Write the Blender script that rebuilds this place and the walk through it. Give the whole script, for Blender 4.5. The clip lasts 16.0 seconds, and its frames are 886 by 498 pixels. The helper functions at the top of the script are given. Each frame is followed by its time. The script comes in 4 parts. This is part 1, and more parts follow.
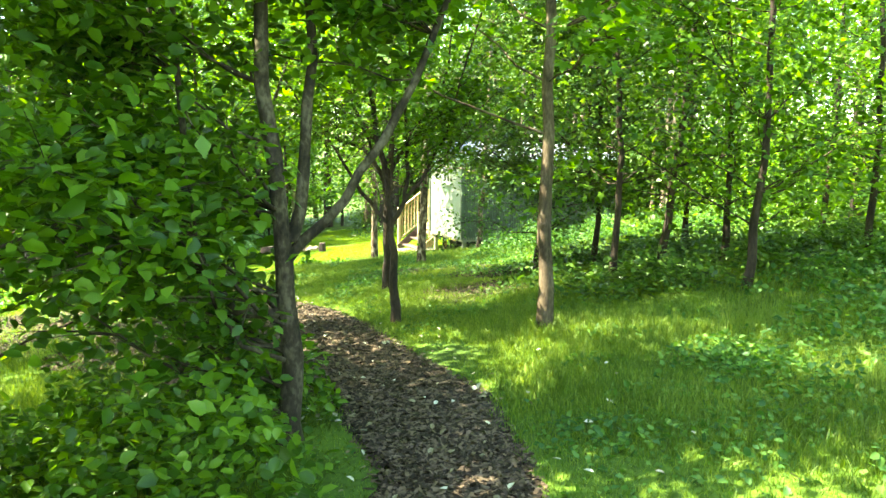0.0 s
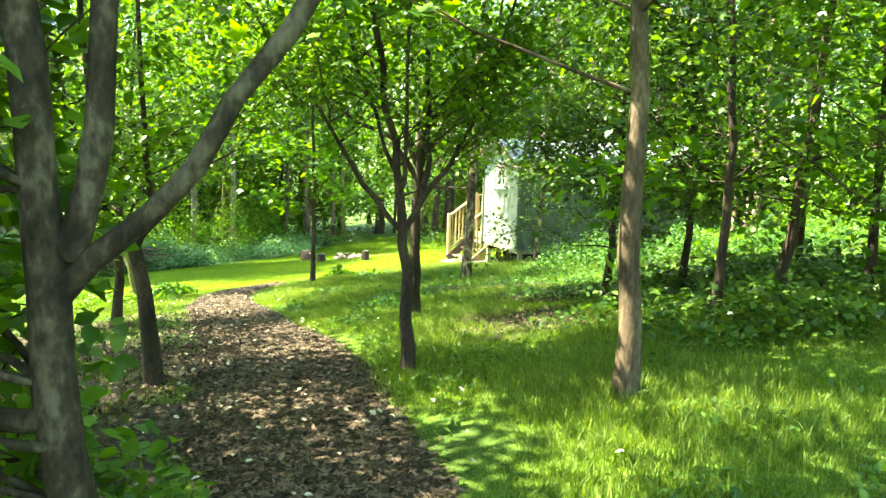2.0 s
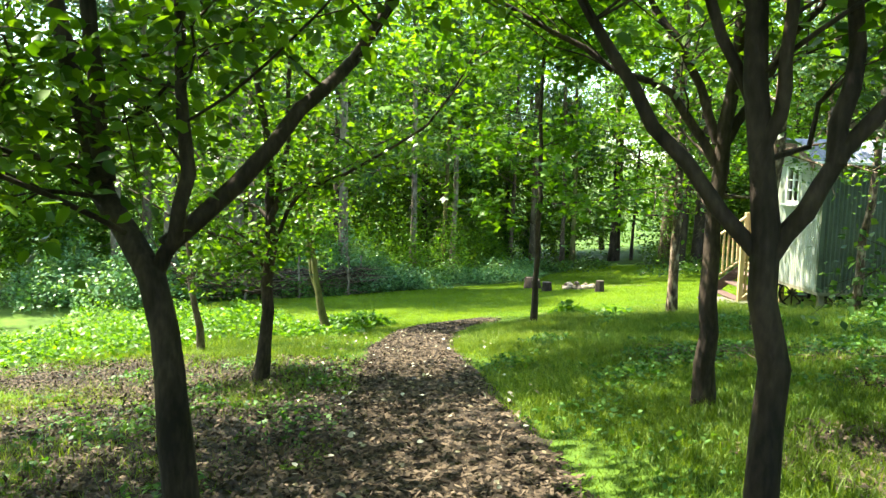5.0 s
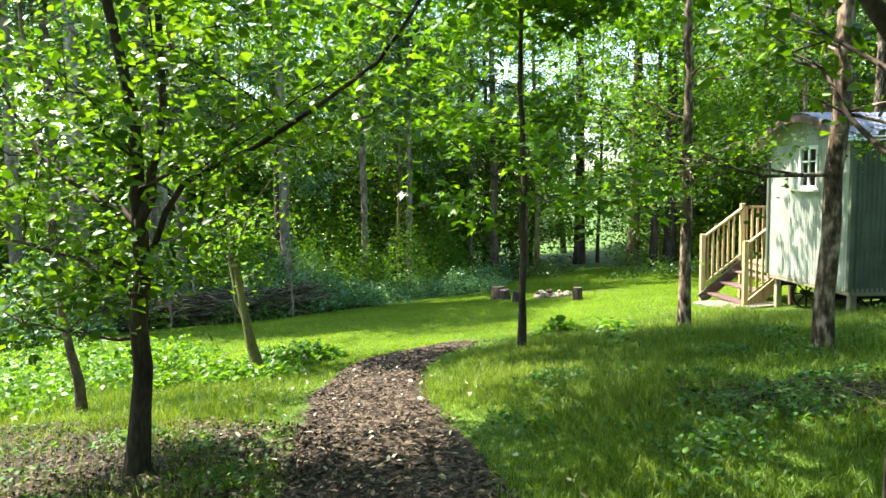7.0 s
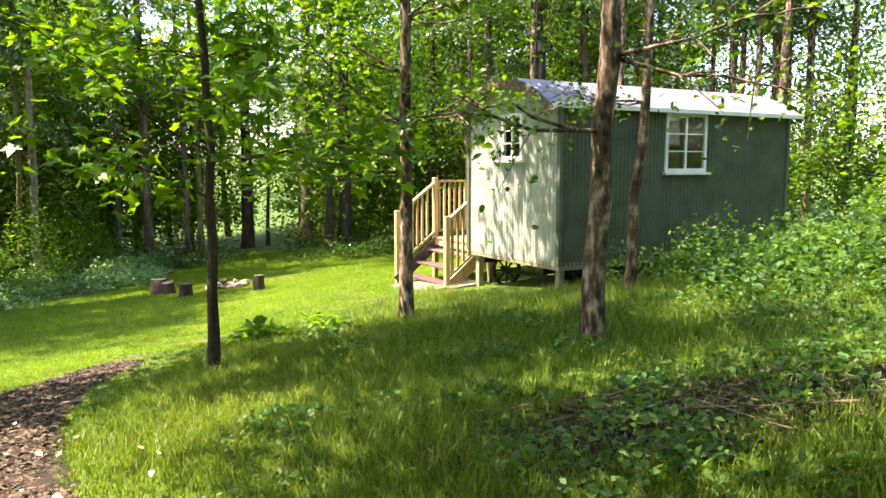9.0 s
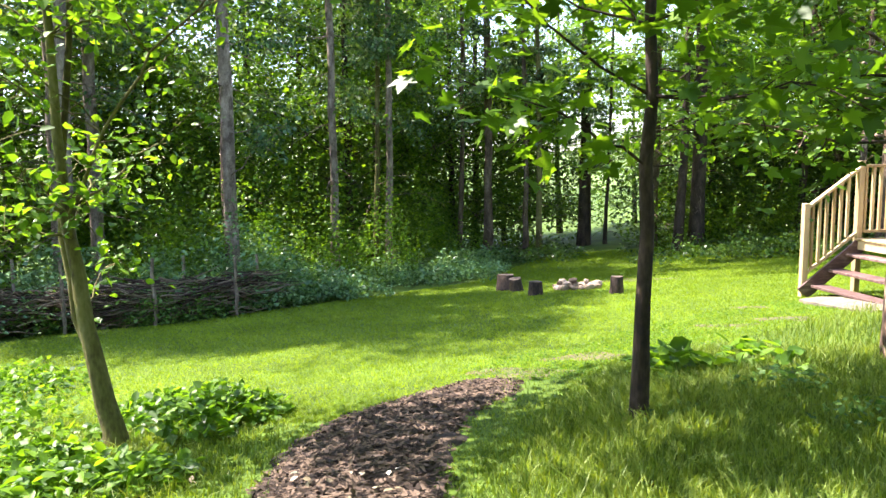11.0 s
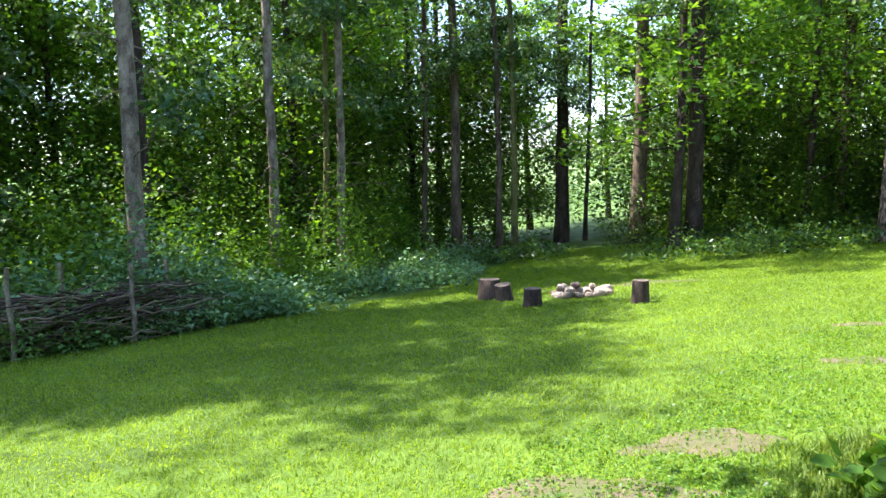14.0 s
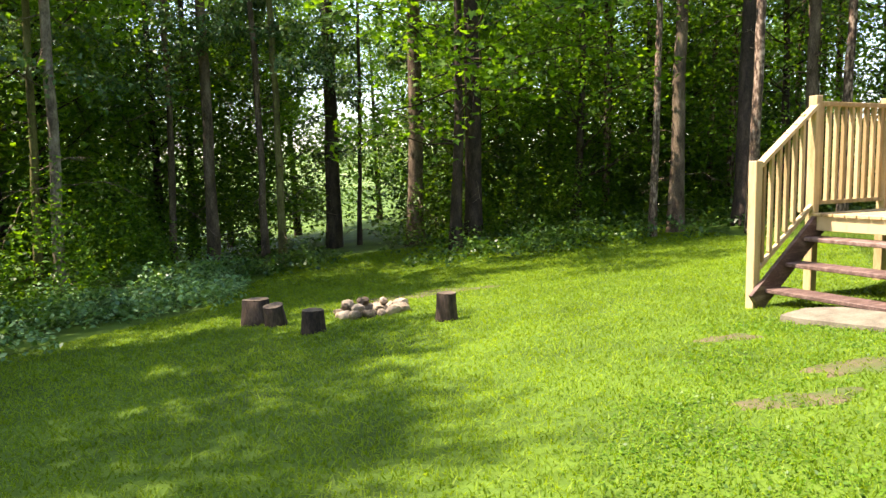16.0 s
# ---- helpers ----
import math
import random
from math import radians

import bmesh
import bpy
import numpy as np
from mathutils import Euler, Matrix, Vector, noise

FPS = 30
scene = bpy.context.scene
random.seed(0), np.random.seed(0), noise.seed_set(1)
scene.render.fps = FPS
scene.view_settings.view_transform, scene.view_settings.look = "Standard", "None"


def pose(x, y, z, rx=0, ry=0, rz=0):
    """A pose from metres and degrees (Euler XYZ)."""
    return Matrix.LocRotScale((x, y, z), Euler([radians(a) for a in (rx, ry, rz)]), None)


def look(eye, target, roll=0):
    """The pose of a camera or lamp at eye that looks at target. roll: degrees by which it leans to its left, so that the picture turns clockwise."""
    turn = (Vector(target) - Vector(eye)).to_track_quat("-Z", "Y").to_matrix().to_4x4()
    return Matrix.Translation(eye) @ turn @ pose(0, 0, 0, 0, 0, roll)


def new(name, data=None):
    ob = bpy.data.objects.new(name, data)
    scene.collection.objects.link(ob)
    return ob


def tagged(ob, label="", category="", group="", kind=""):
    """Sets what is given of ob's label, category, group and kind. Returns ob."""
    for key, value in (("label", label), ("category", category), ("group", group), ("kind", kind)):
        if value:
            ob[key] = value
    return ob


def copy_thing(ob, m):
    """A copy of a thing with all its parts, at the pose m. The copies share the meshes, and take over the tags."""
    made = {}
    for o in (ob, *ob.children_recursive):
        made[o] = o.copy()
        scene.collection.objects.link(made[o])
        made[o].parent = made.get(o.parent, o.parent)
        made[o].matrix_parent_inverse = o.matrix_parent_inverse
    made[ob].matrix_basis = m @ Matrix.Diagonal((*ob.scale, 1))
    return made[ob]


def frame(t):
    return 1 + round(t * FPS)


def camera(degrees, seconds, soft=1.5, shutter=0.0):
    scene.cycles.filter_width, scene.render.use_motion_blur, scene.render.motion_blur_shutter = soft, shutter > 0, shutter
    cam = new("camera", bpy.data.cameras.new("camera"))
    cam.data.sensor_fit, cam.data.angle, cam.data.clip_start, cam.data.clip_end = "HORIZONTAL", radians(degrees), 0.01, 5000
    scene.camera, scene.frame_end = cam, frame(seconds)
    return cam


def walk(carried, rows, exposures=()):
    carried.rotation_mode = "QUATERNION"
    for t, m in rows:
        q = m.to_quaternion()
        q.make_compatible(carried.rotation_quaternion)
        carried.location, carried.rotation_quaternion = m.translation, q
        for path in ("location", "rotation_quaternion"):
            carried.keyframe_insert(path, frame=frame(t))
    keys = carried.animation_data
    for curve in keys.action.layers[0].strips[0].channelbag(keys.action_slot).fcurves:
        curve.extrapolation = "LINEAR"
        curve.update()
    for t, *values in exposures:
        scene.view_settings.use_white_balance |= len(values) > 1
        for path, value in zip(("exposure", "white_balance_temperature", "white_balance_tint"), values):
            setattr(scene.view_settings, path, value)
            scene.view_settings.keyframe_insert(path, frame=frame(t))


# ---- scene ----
cam = camera(62.5, 16.0, 1.5)
METRES, EYE, TILT, LEAN, TURN = 19.15, 1.3, -4.0, -6.2, 0.0
ROWS = [
    (0.0, 0.0, 0.0, 0.0, -0.39, -3.91, 5.75),
    (0.5, 0.0059, 0.0317, -0.0004, 0.29, -3.59, 5.74),
    (1.0, 0.0073, 0.0643, -0.0024, 0.43, -3.7, 5.64),
    (1.5, 0.0112, 0.0993, -0.0036, 2.92, -2.82, 5.24),
    (2.0, 0.0118, 0.1311, -0.0063, 4.51, -2.76, 4.51),
    (2.5, 0.015, 0.1628, -0.0069, 9.09, -2.52, 3.58),
    (3.0, 0.0126, 0.1931, -0.0078, 13.57, -1.98, 2.63),
    (3.5, 0.0075, 0.2223, -0.0086, 18.35, -1.82, 1.98),
    (4.0, -0.0026, 0.2541, -0.0087, 21.03, -0.83, 1.74),
    (6.5, -0.0773, 0.4051, -0.0086, 21.65, 0.98, 4.31),
    (7.0, -0.0862, 0.4342, -0.0075, 18.6, 0.81, 5.33),
    (7.5, -0.0958, 0.4647, -0.0077, 9.75, -0.13, 6.49),
    (8.0, -0.1032, 0.4921, -0.0082, 0.72, -1.48, 7.45),
    (8.5, -0.1124, 0.52, -0.0083, -6.98, -2.87, 7.37),
    (9.0, -0.1264, 0.5465, -0.0066, -7.93, -3.42, 6.77),
    (9.5, -0.1381, 0.5766, -0.0065, -3.98, -3.19, 6.06),
    (10.0, -0.154, 0.6049, -0.0071, 4.87, -2.15, 5.58),
    (12.5, -0.2147, 0.7342, -0.0098, 20.41, -0.26, 5.52),
    (13.0, -0.2256, 0.7634, -0.0112, 18.72, -0.38, 5.65),
    (13.5, -0.2349, 0.7933, -0.0111, 16.14, -0.73, 5.88),
    (14.0, -0.2421, 0.8231, -0.0101, 13.11, -1.14, 6.17),
    (14.5, -0.2531, 0.8517, -0.0105, 9.14, -1.74, 6.6),
    (15.0, -0.2589, 0.8834, -0.01, 4.57, -2.35, 6.94),
    (15.5, -0.2634, 0.9143, -0.0111, -0.56, -2.79, 7.34),
    (16.0, -0.2623, 0.9426, -0.0099, -5.3, -3.03, 7.71),
]
walk(cam, [(t, pose(0, 0, EYE, TILT, LEAN, TURN) @ pose(METRES * x, METRES * y, METRES * z, 90 + pitch, roll, yaw)) for t, x, y, z, yaw, pitch, roll in ROWS],
     [(0.0, 3.6, 7600, -5), (2.0, 3.5, 7600, -5), (4.0, 2.85, 7200, -1), (7.0, 2.4, 6500, 9), (8.0, 2.4, 7200, 16), (9.0, 2.45, 7400, 21), (10.0, 2.55, 7200, 23), (12.5, 2.5, 5600, 29), (14.0, 2.35, 5900, 24), (15.0, 2.2, 5900, 20), (15.5, 2.15, 6500, 20), (16.0, 2.05, 7200, 20)])

# ---- world, sun ----
world = bpy.data.worlds.new("world")
scene.world = world
world.use_nodes = True
wn = world.node_tree.nodes
sky = wn.new("ShaderNodeTexSky")
sky.sky_type, sky.sun_disc = "NISHITA", False
SUN_TO = Vector((-0.52, 0.03, 0.85)).normalized()
sky.sun_elevation = math.asin(SUN_TO.z)
sky.sun_rotation = math.atan2(SUN_TO.x, SUN_TO.y)
wn["Background"].inputs["Strength"].default_value = 0.15
world.node_tree.links.new(sky.outputs[0], wn["Background"].inputs[0])
sun_data = bpy.data.lights.new("sun", "SUN")
sun_data.energy, sun_data.angle, sun_data.color = 4.2, radians(0.5), (1.0, 0.95, 0.84)
sun = new("sun", sun_data)
sun.matrix_world = look((0, 0, 40), Vector((0, 0, 40)) - SUN_TO)


# ---- materials ----
def material(name, colours, rough=0.8, scale=6.0, detail=6.0, bump=0.3, stretch=(1, 1, 1), island=0.0, obj=0.0, metal=0.0, fine=60.0, translucent=0.0, spec=0.3):
    """Two or three colours mixed by coarse and fine noise, with relief."""
    m = bpy.data.materials.new(name)
    m.use_nodes = True
    n, ln = m.node_tree.nodes, m.node_tree.links.new
    bsdf = n["Principled BSDF"]
    bsdf.inputs["Roughness"].default_value = rough
    bsdf.inputs["Metallic"].default_value = metal
    bsdf.inputs["Specular IOR Level"].default_value = spec
    co = n.new("ShaderNodeTexCoord")
    mp = n.new("ShaderNodeMapping")
    mp.inputs["Scale"].default_value = stretch
    ln(co.outputs["Object"], mp.inputs["Vector"])
    big = n.new("ShaderNodeTexNoise")
    big.inputs["Scale"].default_value, big.inputs["Detail"].default_value = scale, detail
    ln(mp.outputs[0], big.inputs["Vector"])
    small = n.new("ShaderNodeTexNoise")
    small.inputs["Scale"].default_value, small.inputs["Detail"].default_value = fine, 3.0
    ln(mp.outputs[0], small.inputs["Vector"])
    mix = n.new("ShaderNodeMath")
    mix.operation = "MULTIPLY_ADD"
    mix.inputs[1].default_value = 0.35
    ln(small.outputs[0], mix.inputs[0])
    sc = n.new("ShaderNodeMath")
    sc.operation = "MULTIPLY"
    sc.inputs[1].default_value = 0.65
    ln(big.outputs[0], sc.inputs[0])
    ln(sc.outputs[0], mix.inputs[2])
    last = mix.outputs[0]
    for amount, node, socket in ((island, "ShaderNodeNewGeometry", "Random Per Island"), (obj, "ShaderNodeObjectInfo", "Random")):
        if amount:
            g_ = n.new(node)
            a_ = n.new("ShaderNodeMath")
            a_.operation = "MULTIPLY_ADD"
            a_.inputs[1].default_value = amount
            ln(g_.outputs[socket], a_.inputs[0])
            b_ = n.new("ShaderNodeMath")
            b_.operation = "SUBTRACT"
            b_.inputs[1].default_value = amount / 2
            ln(last, b_.inputs[0])
            ln(b_.outputs[0], a_.inputs[2])
            last = a_.outputs[0]
    ramp = n.new("ShaderNodeValToRGB")
    els = ramp.color_ramp.elements
    els[0].position, els[1].position = 0.38, 0.63
    els[0].color, els[1].color = (*colours[0], 1), (*colours[-1], 1)
    if len(colours) == 3:
        els.new(0.5).color = (*colours[1], 1)
    ln(last, ramp.inputs[0])
    ln(ramp.outputs[0], bsdf.inputs["Base Color"])
    if bump:
        bp = n.new("ShaderNodeBump")
        bp.inputs["Strength"].default_value, bp.inputs["Distance"].default_value = bump, 0.02
        ln(mix.outputs[0], bp.inputs["Height"])
        ln(bp.outputs[0], bsdf.inputs["Normal"])
    if translucent:
        tr = n.new("ShaderNodeBsdfTranslucent")
        br = n.new("ShaderNodeMix")
        br.data_type, br.blend_type = "RGBA", "MULTIPLY"
        br.inputs["Factor"].default_value = 1.0
        br.inputs["B"].default_value = (1.7, 1.6, 0.35, 1)
        ln(ramp.outputs[0], br.inputs["A"])
        ln(br.outputs["Result"], tr.inputs["Color"])
        sh = n.new("ShaderNodeMixShader")
        sh.inputs[0].default_value = translucent
        ln(bsdf.outputs[0], sh.inputs[1])
        ln(tr.outputs[0], sh.inputs[2])
        ln(sh.outputs[0], n["Material Output"].inputs["Surface"])
    return m


SOIL = material("soil", ((0.034, 0.066, 0.006), (0.06, 0.112, 0.008), (0.09, 0.155, 0.012)), 0.95, 0.9, 8, 0.6, fine=25)
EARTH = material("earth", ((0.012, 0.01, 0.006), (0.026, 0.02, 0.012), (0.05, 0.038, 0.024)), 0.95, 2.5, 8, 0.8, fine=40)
BARE = material("bare_ground", ((0.06, 0.095, 0.02), (0.085, 0.08, 0.035), (0.125, 0.095, 0.06)), 0.95, 3, 8, 0.6, fine=50)
CHIP = material("bark_chip", ((0.022, 0.014, 0.008), (0.052, 0.034, 0.021), (0.125, 0.088, 0.058)), 0.85, 8, 4, 0.3, island=0.6, fine=50)
GRASS = material("grass_blade", ((0.075, 0.13, 0.018), (0.125, 0.2, 0.028), (0.2, 0.27, 0.055)), 0.55, 0.5, 4, 0, island=0.45, fine=3, translucent=0.4)
LAWN = material("lawn_blade", ((0.11, 0.185, 0.01), (0.155, 0.25, 0.014), (0.21, 0.31, 0.025)), 0.55, 0.35, 5, 0, island=0.42, fine=2.5, translucent=0.55)
LEAF = material("leaf_fresh", ((0.04, 0.1, 0.008), (0.075, 0.165, 0.012), (0.13, 0.24, 0.02)), 0.4, 1.2, 4, 0, island=0.5, fine=9, translucent=0.45, spec=0.4)
LEAF_MAPLE = material("leaf_maple", ((0.05, 0.125, 0.012), (0.085, 0.19, 0.014), (0.14, 0.27, 0.022)), 0.45, 1.2, 4, 0, island=0.5, fine=9, translucent=0.5, spec=0.35)
LEAF_DARK = material("leaf_dark", ((0.03, 0.08, 0.014), (0.06, 0.135, 0.02), (0.11, 0.2, 0.035)), 0.4, 0.8, 4, 0, island=0.5, fine=7, translucent=0.35, spec=0.45)
LEAF_HERB = material("leaf_herb", ((0.035, 0.1, 0.022), (0.065, 0.155, 0.03), (0.11, 0.22, 0.045)), 0.5, 0.8, 4, 0, island=0.5, fine=7, translucent=0.4)
LEAF_BLUE = material("leaf_bramble", ((0.06, 0.15, 0.055), (0.11, 0.235, 0.085), (0.18, 0.32, 0.13)), 0.42, 0.8, 4, 0, island=0.5, fine=7, translucent=0.3, spec=0.5)
NEEDLE = material("needle", ((0.03, 0.08, 0.03), (0.06, 0.13, 0.045), (0.11, 0.19, 0.07)), 0.5, 0.8, 4, 0, island=0.5, fine=9, translucent=0.25)
BARK = material("bark_grey_brown", ((0.04, 0.027, 0.016), (0.1, 0.07, 0.043), (0.2, 0.15, 0.1)), 0.9, 5, 8, 0.9, (1, 1, 0.35), fine=45)
BARK_ALDER = material("bark_alder", ((0.016, 0.012, 0.007), (0.045, 0.033, 0.019), (0.13, 0.105, 0.066)), 0.9, 9, 8, 1.0, (1, 1, 0.6), fine=45)
BARK_DARK = material("bark_dark", ((0.018, 0.012, 0.009), (0.045, 0.03, 0.021), (0.09, 0.062, 0.043)), 0.85, 6, 8, 0.9, (1, 1, 0.35), fine=45)
BARK_PINE = material("bark_flaky", ((0.02, 0.014, 0.01), (0.11, 0.07, 0.045), (0.42, 0.31, 0.23)), 0.9, 13, 5, 1.0, (1, 1, 0.4), fine=28)
BARK_PALE = material("bark_pale", ((0.085, 0.062, 0.042), (0.19, 0.148, 0.105), (0.32, 0.26, 0.19)), 0.9, 7, 8, 0.8, (1, 1, 0.5), fine=40)
BARK_MOSS = material("bark_mossy", ((0.06, 0.05, 0.02), (0.13, 0.12, 0.035), (0.2, 0.18, 0.07)), 0.9, 4, 8, 0.7, (1, 1, 0.4), fine=40)
TIMBER = material("softwood", ((0.3, 0.21, 0.1), (0.42, 0.31, 0.16), (0.52, 0.4, 0.22)), 0.7, 3, 6, 0.15, (6, 6, 0.6), obj=0.35, fine=30)
TREAD = material("stained_tread", ((0.09, 0.053, 0.043), (0.16, 0.1, 0.083), (0.25, 0.175, 0.15)), 0.6, 5, 6, 0.2, (1, 4, 4), obj=0.2, fine=40)
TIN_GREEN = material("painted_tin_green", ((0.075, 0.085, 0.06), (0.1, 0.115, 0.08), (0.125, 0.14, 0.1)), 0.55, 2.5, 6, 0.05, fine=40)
TIN_ROOF = material("galvanised_roof", ((0.14, 0.145, 0.17), (0.18, 0.185, 0.215), (0.225, 0.23, 0.26)), 0.55, 2, 6, 0.05, fine=30, metal=0.35)
TIN_PALE = material("tin_pale", ((0.34, 0.35, 0.3), (0.41, 0.42, 0.365), (0.48, 0.49, 0.43)), 0.6, 3, 6, 0.05, fine=40)
WHITE = material("white_paint", ((0.7, 0.69, 0.64), (0.78, 0.77, 0.73), (0.82, 0.81, 0.78)), 0.5, 4, 5, 0.05)
STONE = material("stone", ((0.1, 0.075, 0.05), (0.22, 0.17, 0.115), (0.36, 0.285, 0.205)), 0.9, 5, 8, 0.7, obj=0.5, fine=40)
SLAB = material("paving_stone", ((0.11, 0.095, 0.07), (0.165, 0.145, 0.105), (0.21, 0.185, 0.14)), 0.9, 5, 8, 0.4, fine=50)
ENDGRAIN = material("cut_wood", ((0.06, 0.045, 0.032), (0.12, 0.09, 0.062), (0.2, 0.155, 0.11)), 0.85, 8, 6, 0.4, fine=60)
TWIG = material("dead_twig", ((0.045, 0.03, 0.02), (0.1, 0.07, 0.045), (0.2, 0.15, 0.1)), 0.9, 6, 5, 0.4, island=0.6)
IRON = material("black_iron", ((0.012, 0.012, 0.013), (0.025, 0.024, 0.023), (0.05, 0.042, 0.036)), 0.5, 8, 5, 0.2, metal=0.6)
DARKWOOD = material("interior_board", ((0.22, 0.19, 0.13), (0.3, 0.26, 0.19)), 0.7, 3, 5, 0.1)
HAY = material("distant_meadow", ((0.1, 0.17, 0.04), (0.14, 0.21, 0.05), (0.18, 0.24, 0.08)), 0.95, 0.15, 6, 0.1, fine=2)
PALE_LEAF = material("fallen_leaf", ((0.16, 0.13, 0.07), (0.28, 0.25, 0.16), (0.5, 0.47, 0.36)), 0.7, 9, 4, 0, island=0.5)
GLASS = bpy.data.materials.new("window_glass")
GLASS.use_nodes = True
gb = GLASS.node_tree.nodes["Principled BSDF"]
gb.inputs["Base Color"].default_value = (0.9, 0.95, 0.92, 1)
gb.inputs["Roughness"].default_value = 0.02
gb.inputs["Transmission Weight"].default_value = 1.0
gb.inputs["IOR"].default_value = 1.45


# ---- geometry helpers ----
def smooth(a, b, v):
    s = np.clip((np.asarray(v, float) - a) / (b - a), 0, 1)
    return s * s * (3 - 2 * s)


def ground_z(x, y):
    """Height of the sloping clearing."""
    x, y = np.asarray(x, float), np.asarray(y, float)
    s = smooth(16, 23, y)
    xx = np.where(x < -14, -14 + (x + 14) * 0.3, x)
    xx = np.where(xx > 9, 9 + (xx - 9) * 0.35, xx)
    yy = np.where(y > 34, 34 + (y - 34) * 0.15, y)
    yy = np.where(yy < -6, -6, yy)
    far = np.clip((np.hypot(x + 4, y - 18) - 45) / 60, 0, 1)
    z = (1 - s) * (-0.10 + 0.11 * xx) + s * (-0.30 + 0.08 * xx) - 0.0699 * yy
    return z * (1 - far) + far * -3.2


PATH_Y = (-5.0, 0.0, 3.6, 5.0, 6.6, 8.4, 10.0, 12.0, 14.6, 16.4, 17.3, 17.9, 18.5)
PATH_X = (0.1, 0.1, 0.12, -0.15, -0.9, -1.5, -2.15, -3.15, -4.43, -5.0, -5.05, -4.82, -4.66)
PATH_W = (0.36, 0.36, 0.36, 0.48, 0.66, 0.72, 0.7, 0.64, 0.56, 0.49, 0.46, 0.42, 0.22)


def path_offset(x, y):
    """Distance from the path's edge; negative on the path."""
    return np.abs(x - np.interp(y, PATH_Y, PATH_X)) - np.interp(y, PATH_Y, PATH_W) + 4 * np.maximum(0, np.asarray(y) - 18.4)


def link(name, me, mat, parent=None, label="", shade=True):
    me.materials.append(mat)
    if shade:
        me.polygons.foreach_set("use_smooth", np.ones(len(me.polygons), dtype=bool))
    ob = new(name, me)
    if parent is not None:
        ob.parent = parent
    if label:
        ob["label"] = label
    return ob


def raw(name, verts, faces):
    """A mesh from an array of corners and an array of faces with equal numbers of corners."""
    me = bpy.data.meshes.new(name)
    verts, faces = np.asarray(verts, dtype=np.float32).reshape(-1, 3), np.asarray(faces, dtype=np.int32)
    k = faces.shape[1]
    me.vertices.add(len(verts))
    me.vertices.foreach_set("co", verts.ravel())
    me.loops.add(faces.size)
    me.loops.foreach_set("vertex_index", faces.ravel())
    me.polygons.add(len(faces))
    me.polygons.foreach_set("loop_start", np.arange(len(faces), dtype=np.int32) * k)
    me.update(calc_edges=True)
    return me


def part(name, bm, mat, parent, label="", shade=False):
    me = bpy.data.meshes.new(name)
    bm.to_mesh(me)
    bm.free()
    return link(name, me, mat, parent, label, shade)


def box(sx, sy, sz, at=(0, 0, 0), bevel=0.004, m=None):
    """A box of that size with softened edges, centred at a point."""
    bm = bmesh.new()
    bmesh.ops.create_cube(bm, size=1.0, matrix=Matrix.Diagonal((sx, sy, sz, 1)))
    if bevel:
        bmesh.ops.bevel(bm, geom=bm.edges[:], offset=bevel, segments=1, affect="EDGES")
    bm.transform(Matrix.Translation(at) @ (m or Matrix.Identity(4)))
    return bm


def beam(a, b, w, h, bevel=0.004):
    """A squared beam from a to b."""
    a, b = Vector(a), Vector(b)
    d = b - a
    turn = d.to_track_quat("X", "Z").to_matrix().to_4x4()
    bm = box(d.length, w, h, (0, 0, 0), bevel)
    bm.transform(Matrix.Translation((a + b) / 2) @ turn)
    return bm


def curve_through(points, n):
    """n points on a smooth curve through the given ones."""
    p = np.asarray(points, float)
    p = np.vstack([2 * p[0] - p[1], p, 2 * p[-1] - p[-2]])
    out = []
    for t in np.linspace(0, len(p) - 3 - 1e-6, n):
        i = int(t)
        f = t - i
        a, b, c, d = p[i:i + 4]
        out.append(0.5 * (2 * b + (c - a) * f + (2 * a - 5 * b + 4 * c - d) * f * f + (3 * b - a - 3 * c + d) * f ** 3))
    return np.array(out)


def tube(pts, r0, r1, sides, rng, rough=0.06, flare=0.0):
    """Corners and faces of a tapered, knotty tube along pts."""
    pts = np.asarray(pts)
    n = len(pts)
    tan = np.gradient(pts, axis=0)
    tan /= np.linalg.norm(tan, axis=1)[:, None] + 1e-9
    ref = np.array([1.0, 0.0, 0.0]) if abs(tan[0][0]) < 0.8 else np.array([0.0, 1.0, 0.0])
    s = np.cross(tan, ref)
    s /= np.linalg.norm(s, axis=1)[:, None] + 1e-9
    q = np.cross(tan, s)
    f = np.linspace(0, 1, n)
    rad = r0 + (r1 - r0) * f
    if flare:
        rad = rad * (1 + flare * np.exp(-f * n * 0.9))
    ang = np.arange(sides) * 2 * np.pi / sides
    rr = rad[:, None] * (1 + rough * rng.standard_normal((n, sides)))
    v = pts[:, None] + rr[..., None] * (np.cos(ang)[None, :, None] * s[:, None] + np.sin(ang)[None, :, None] * q[:, None])
    i, j = np.meshgrid(np.arange(n - 1), np.arange(sides), indexing="ij")
    k = (j + 1) % sides
    faces = np.stack([i * sides + j, i * sides + k, (i + 1) * sides + k, (i + 1) * sides + j], -1).reshape(-1, 4)
    return v.reshape(-1, 3), faces


def join(pieces):
    vs, fs, o = [], [], 0
    for v, f in pieces:
        vs.append(v)
        fs.append(f + o)
        o += len(v)
    return np.vstack(vs), np.vstack(fs)


def unit(v):
    return v / (np.linalg.norm(v, axis=-1, keepdims=True) + 1e-9)


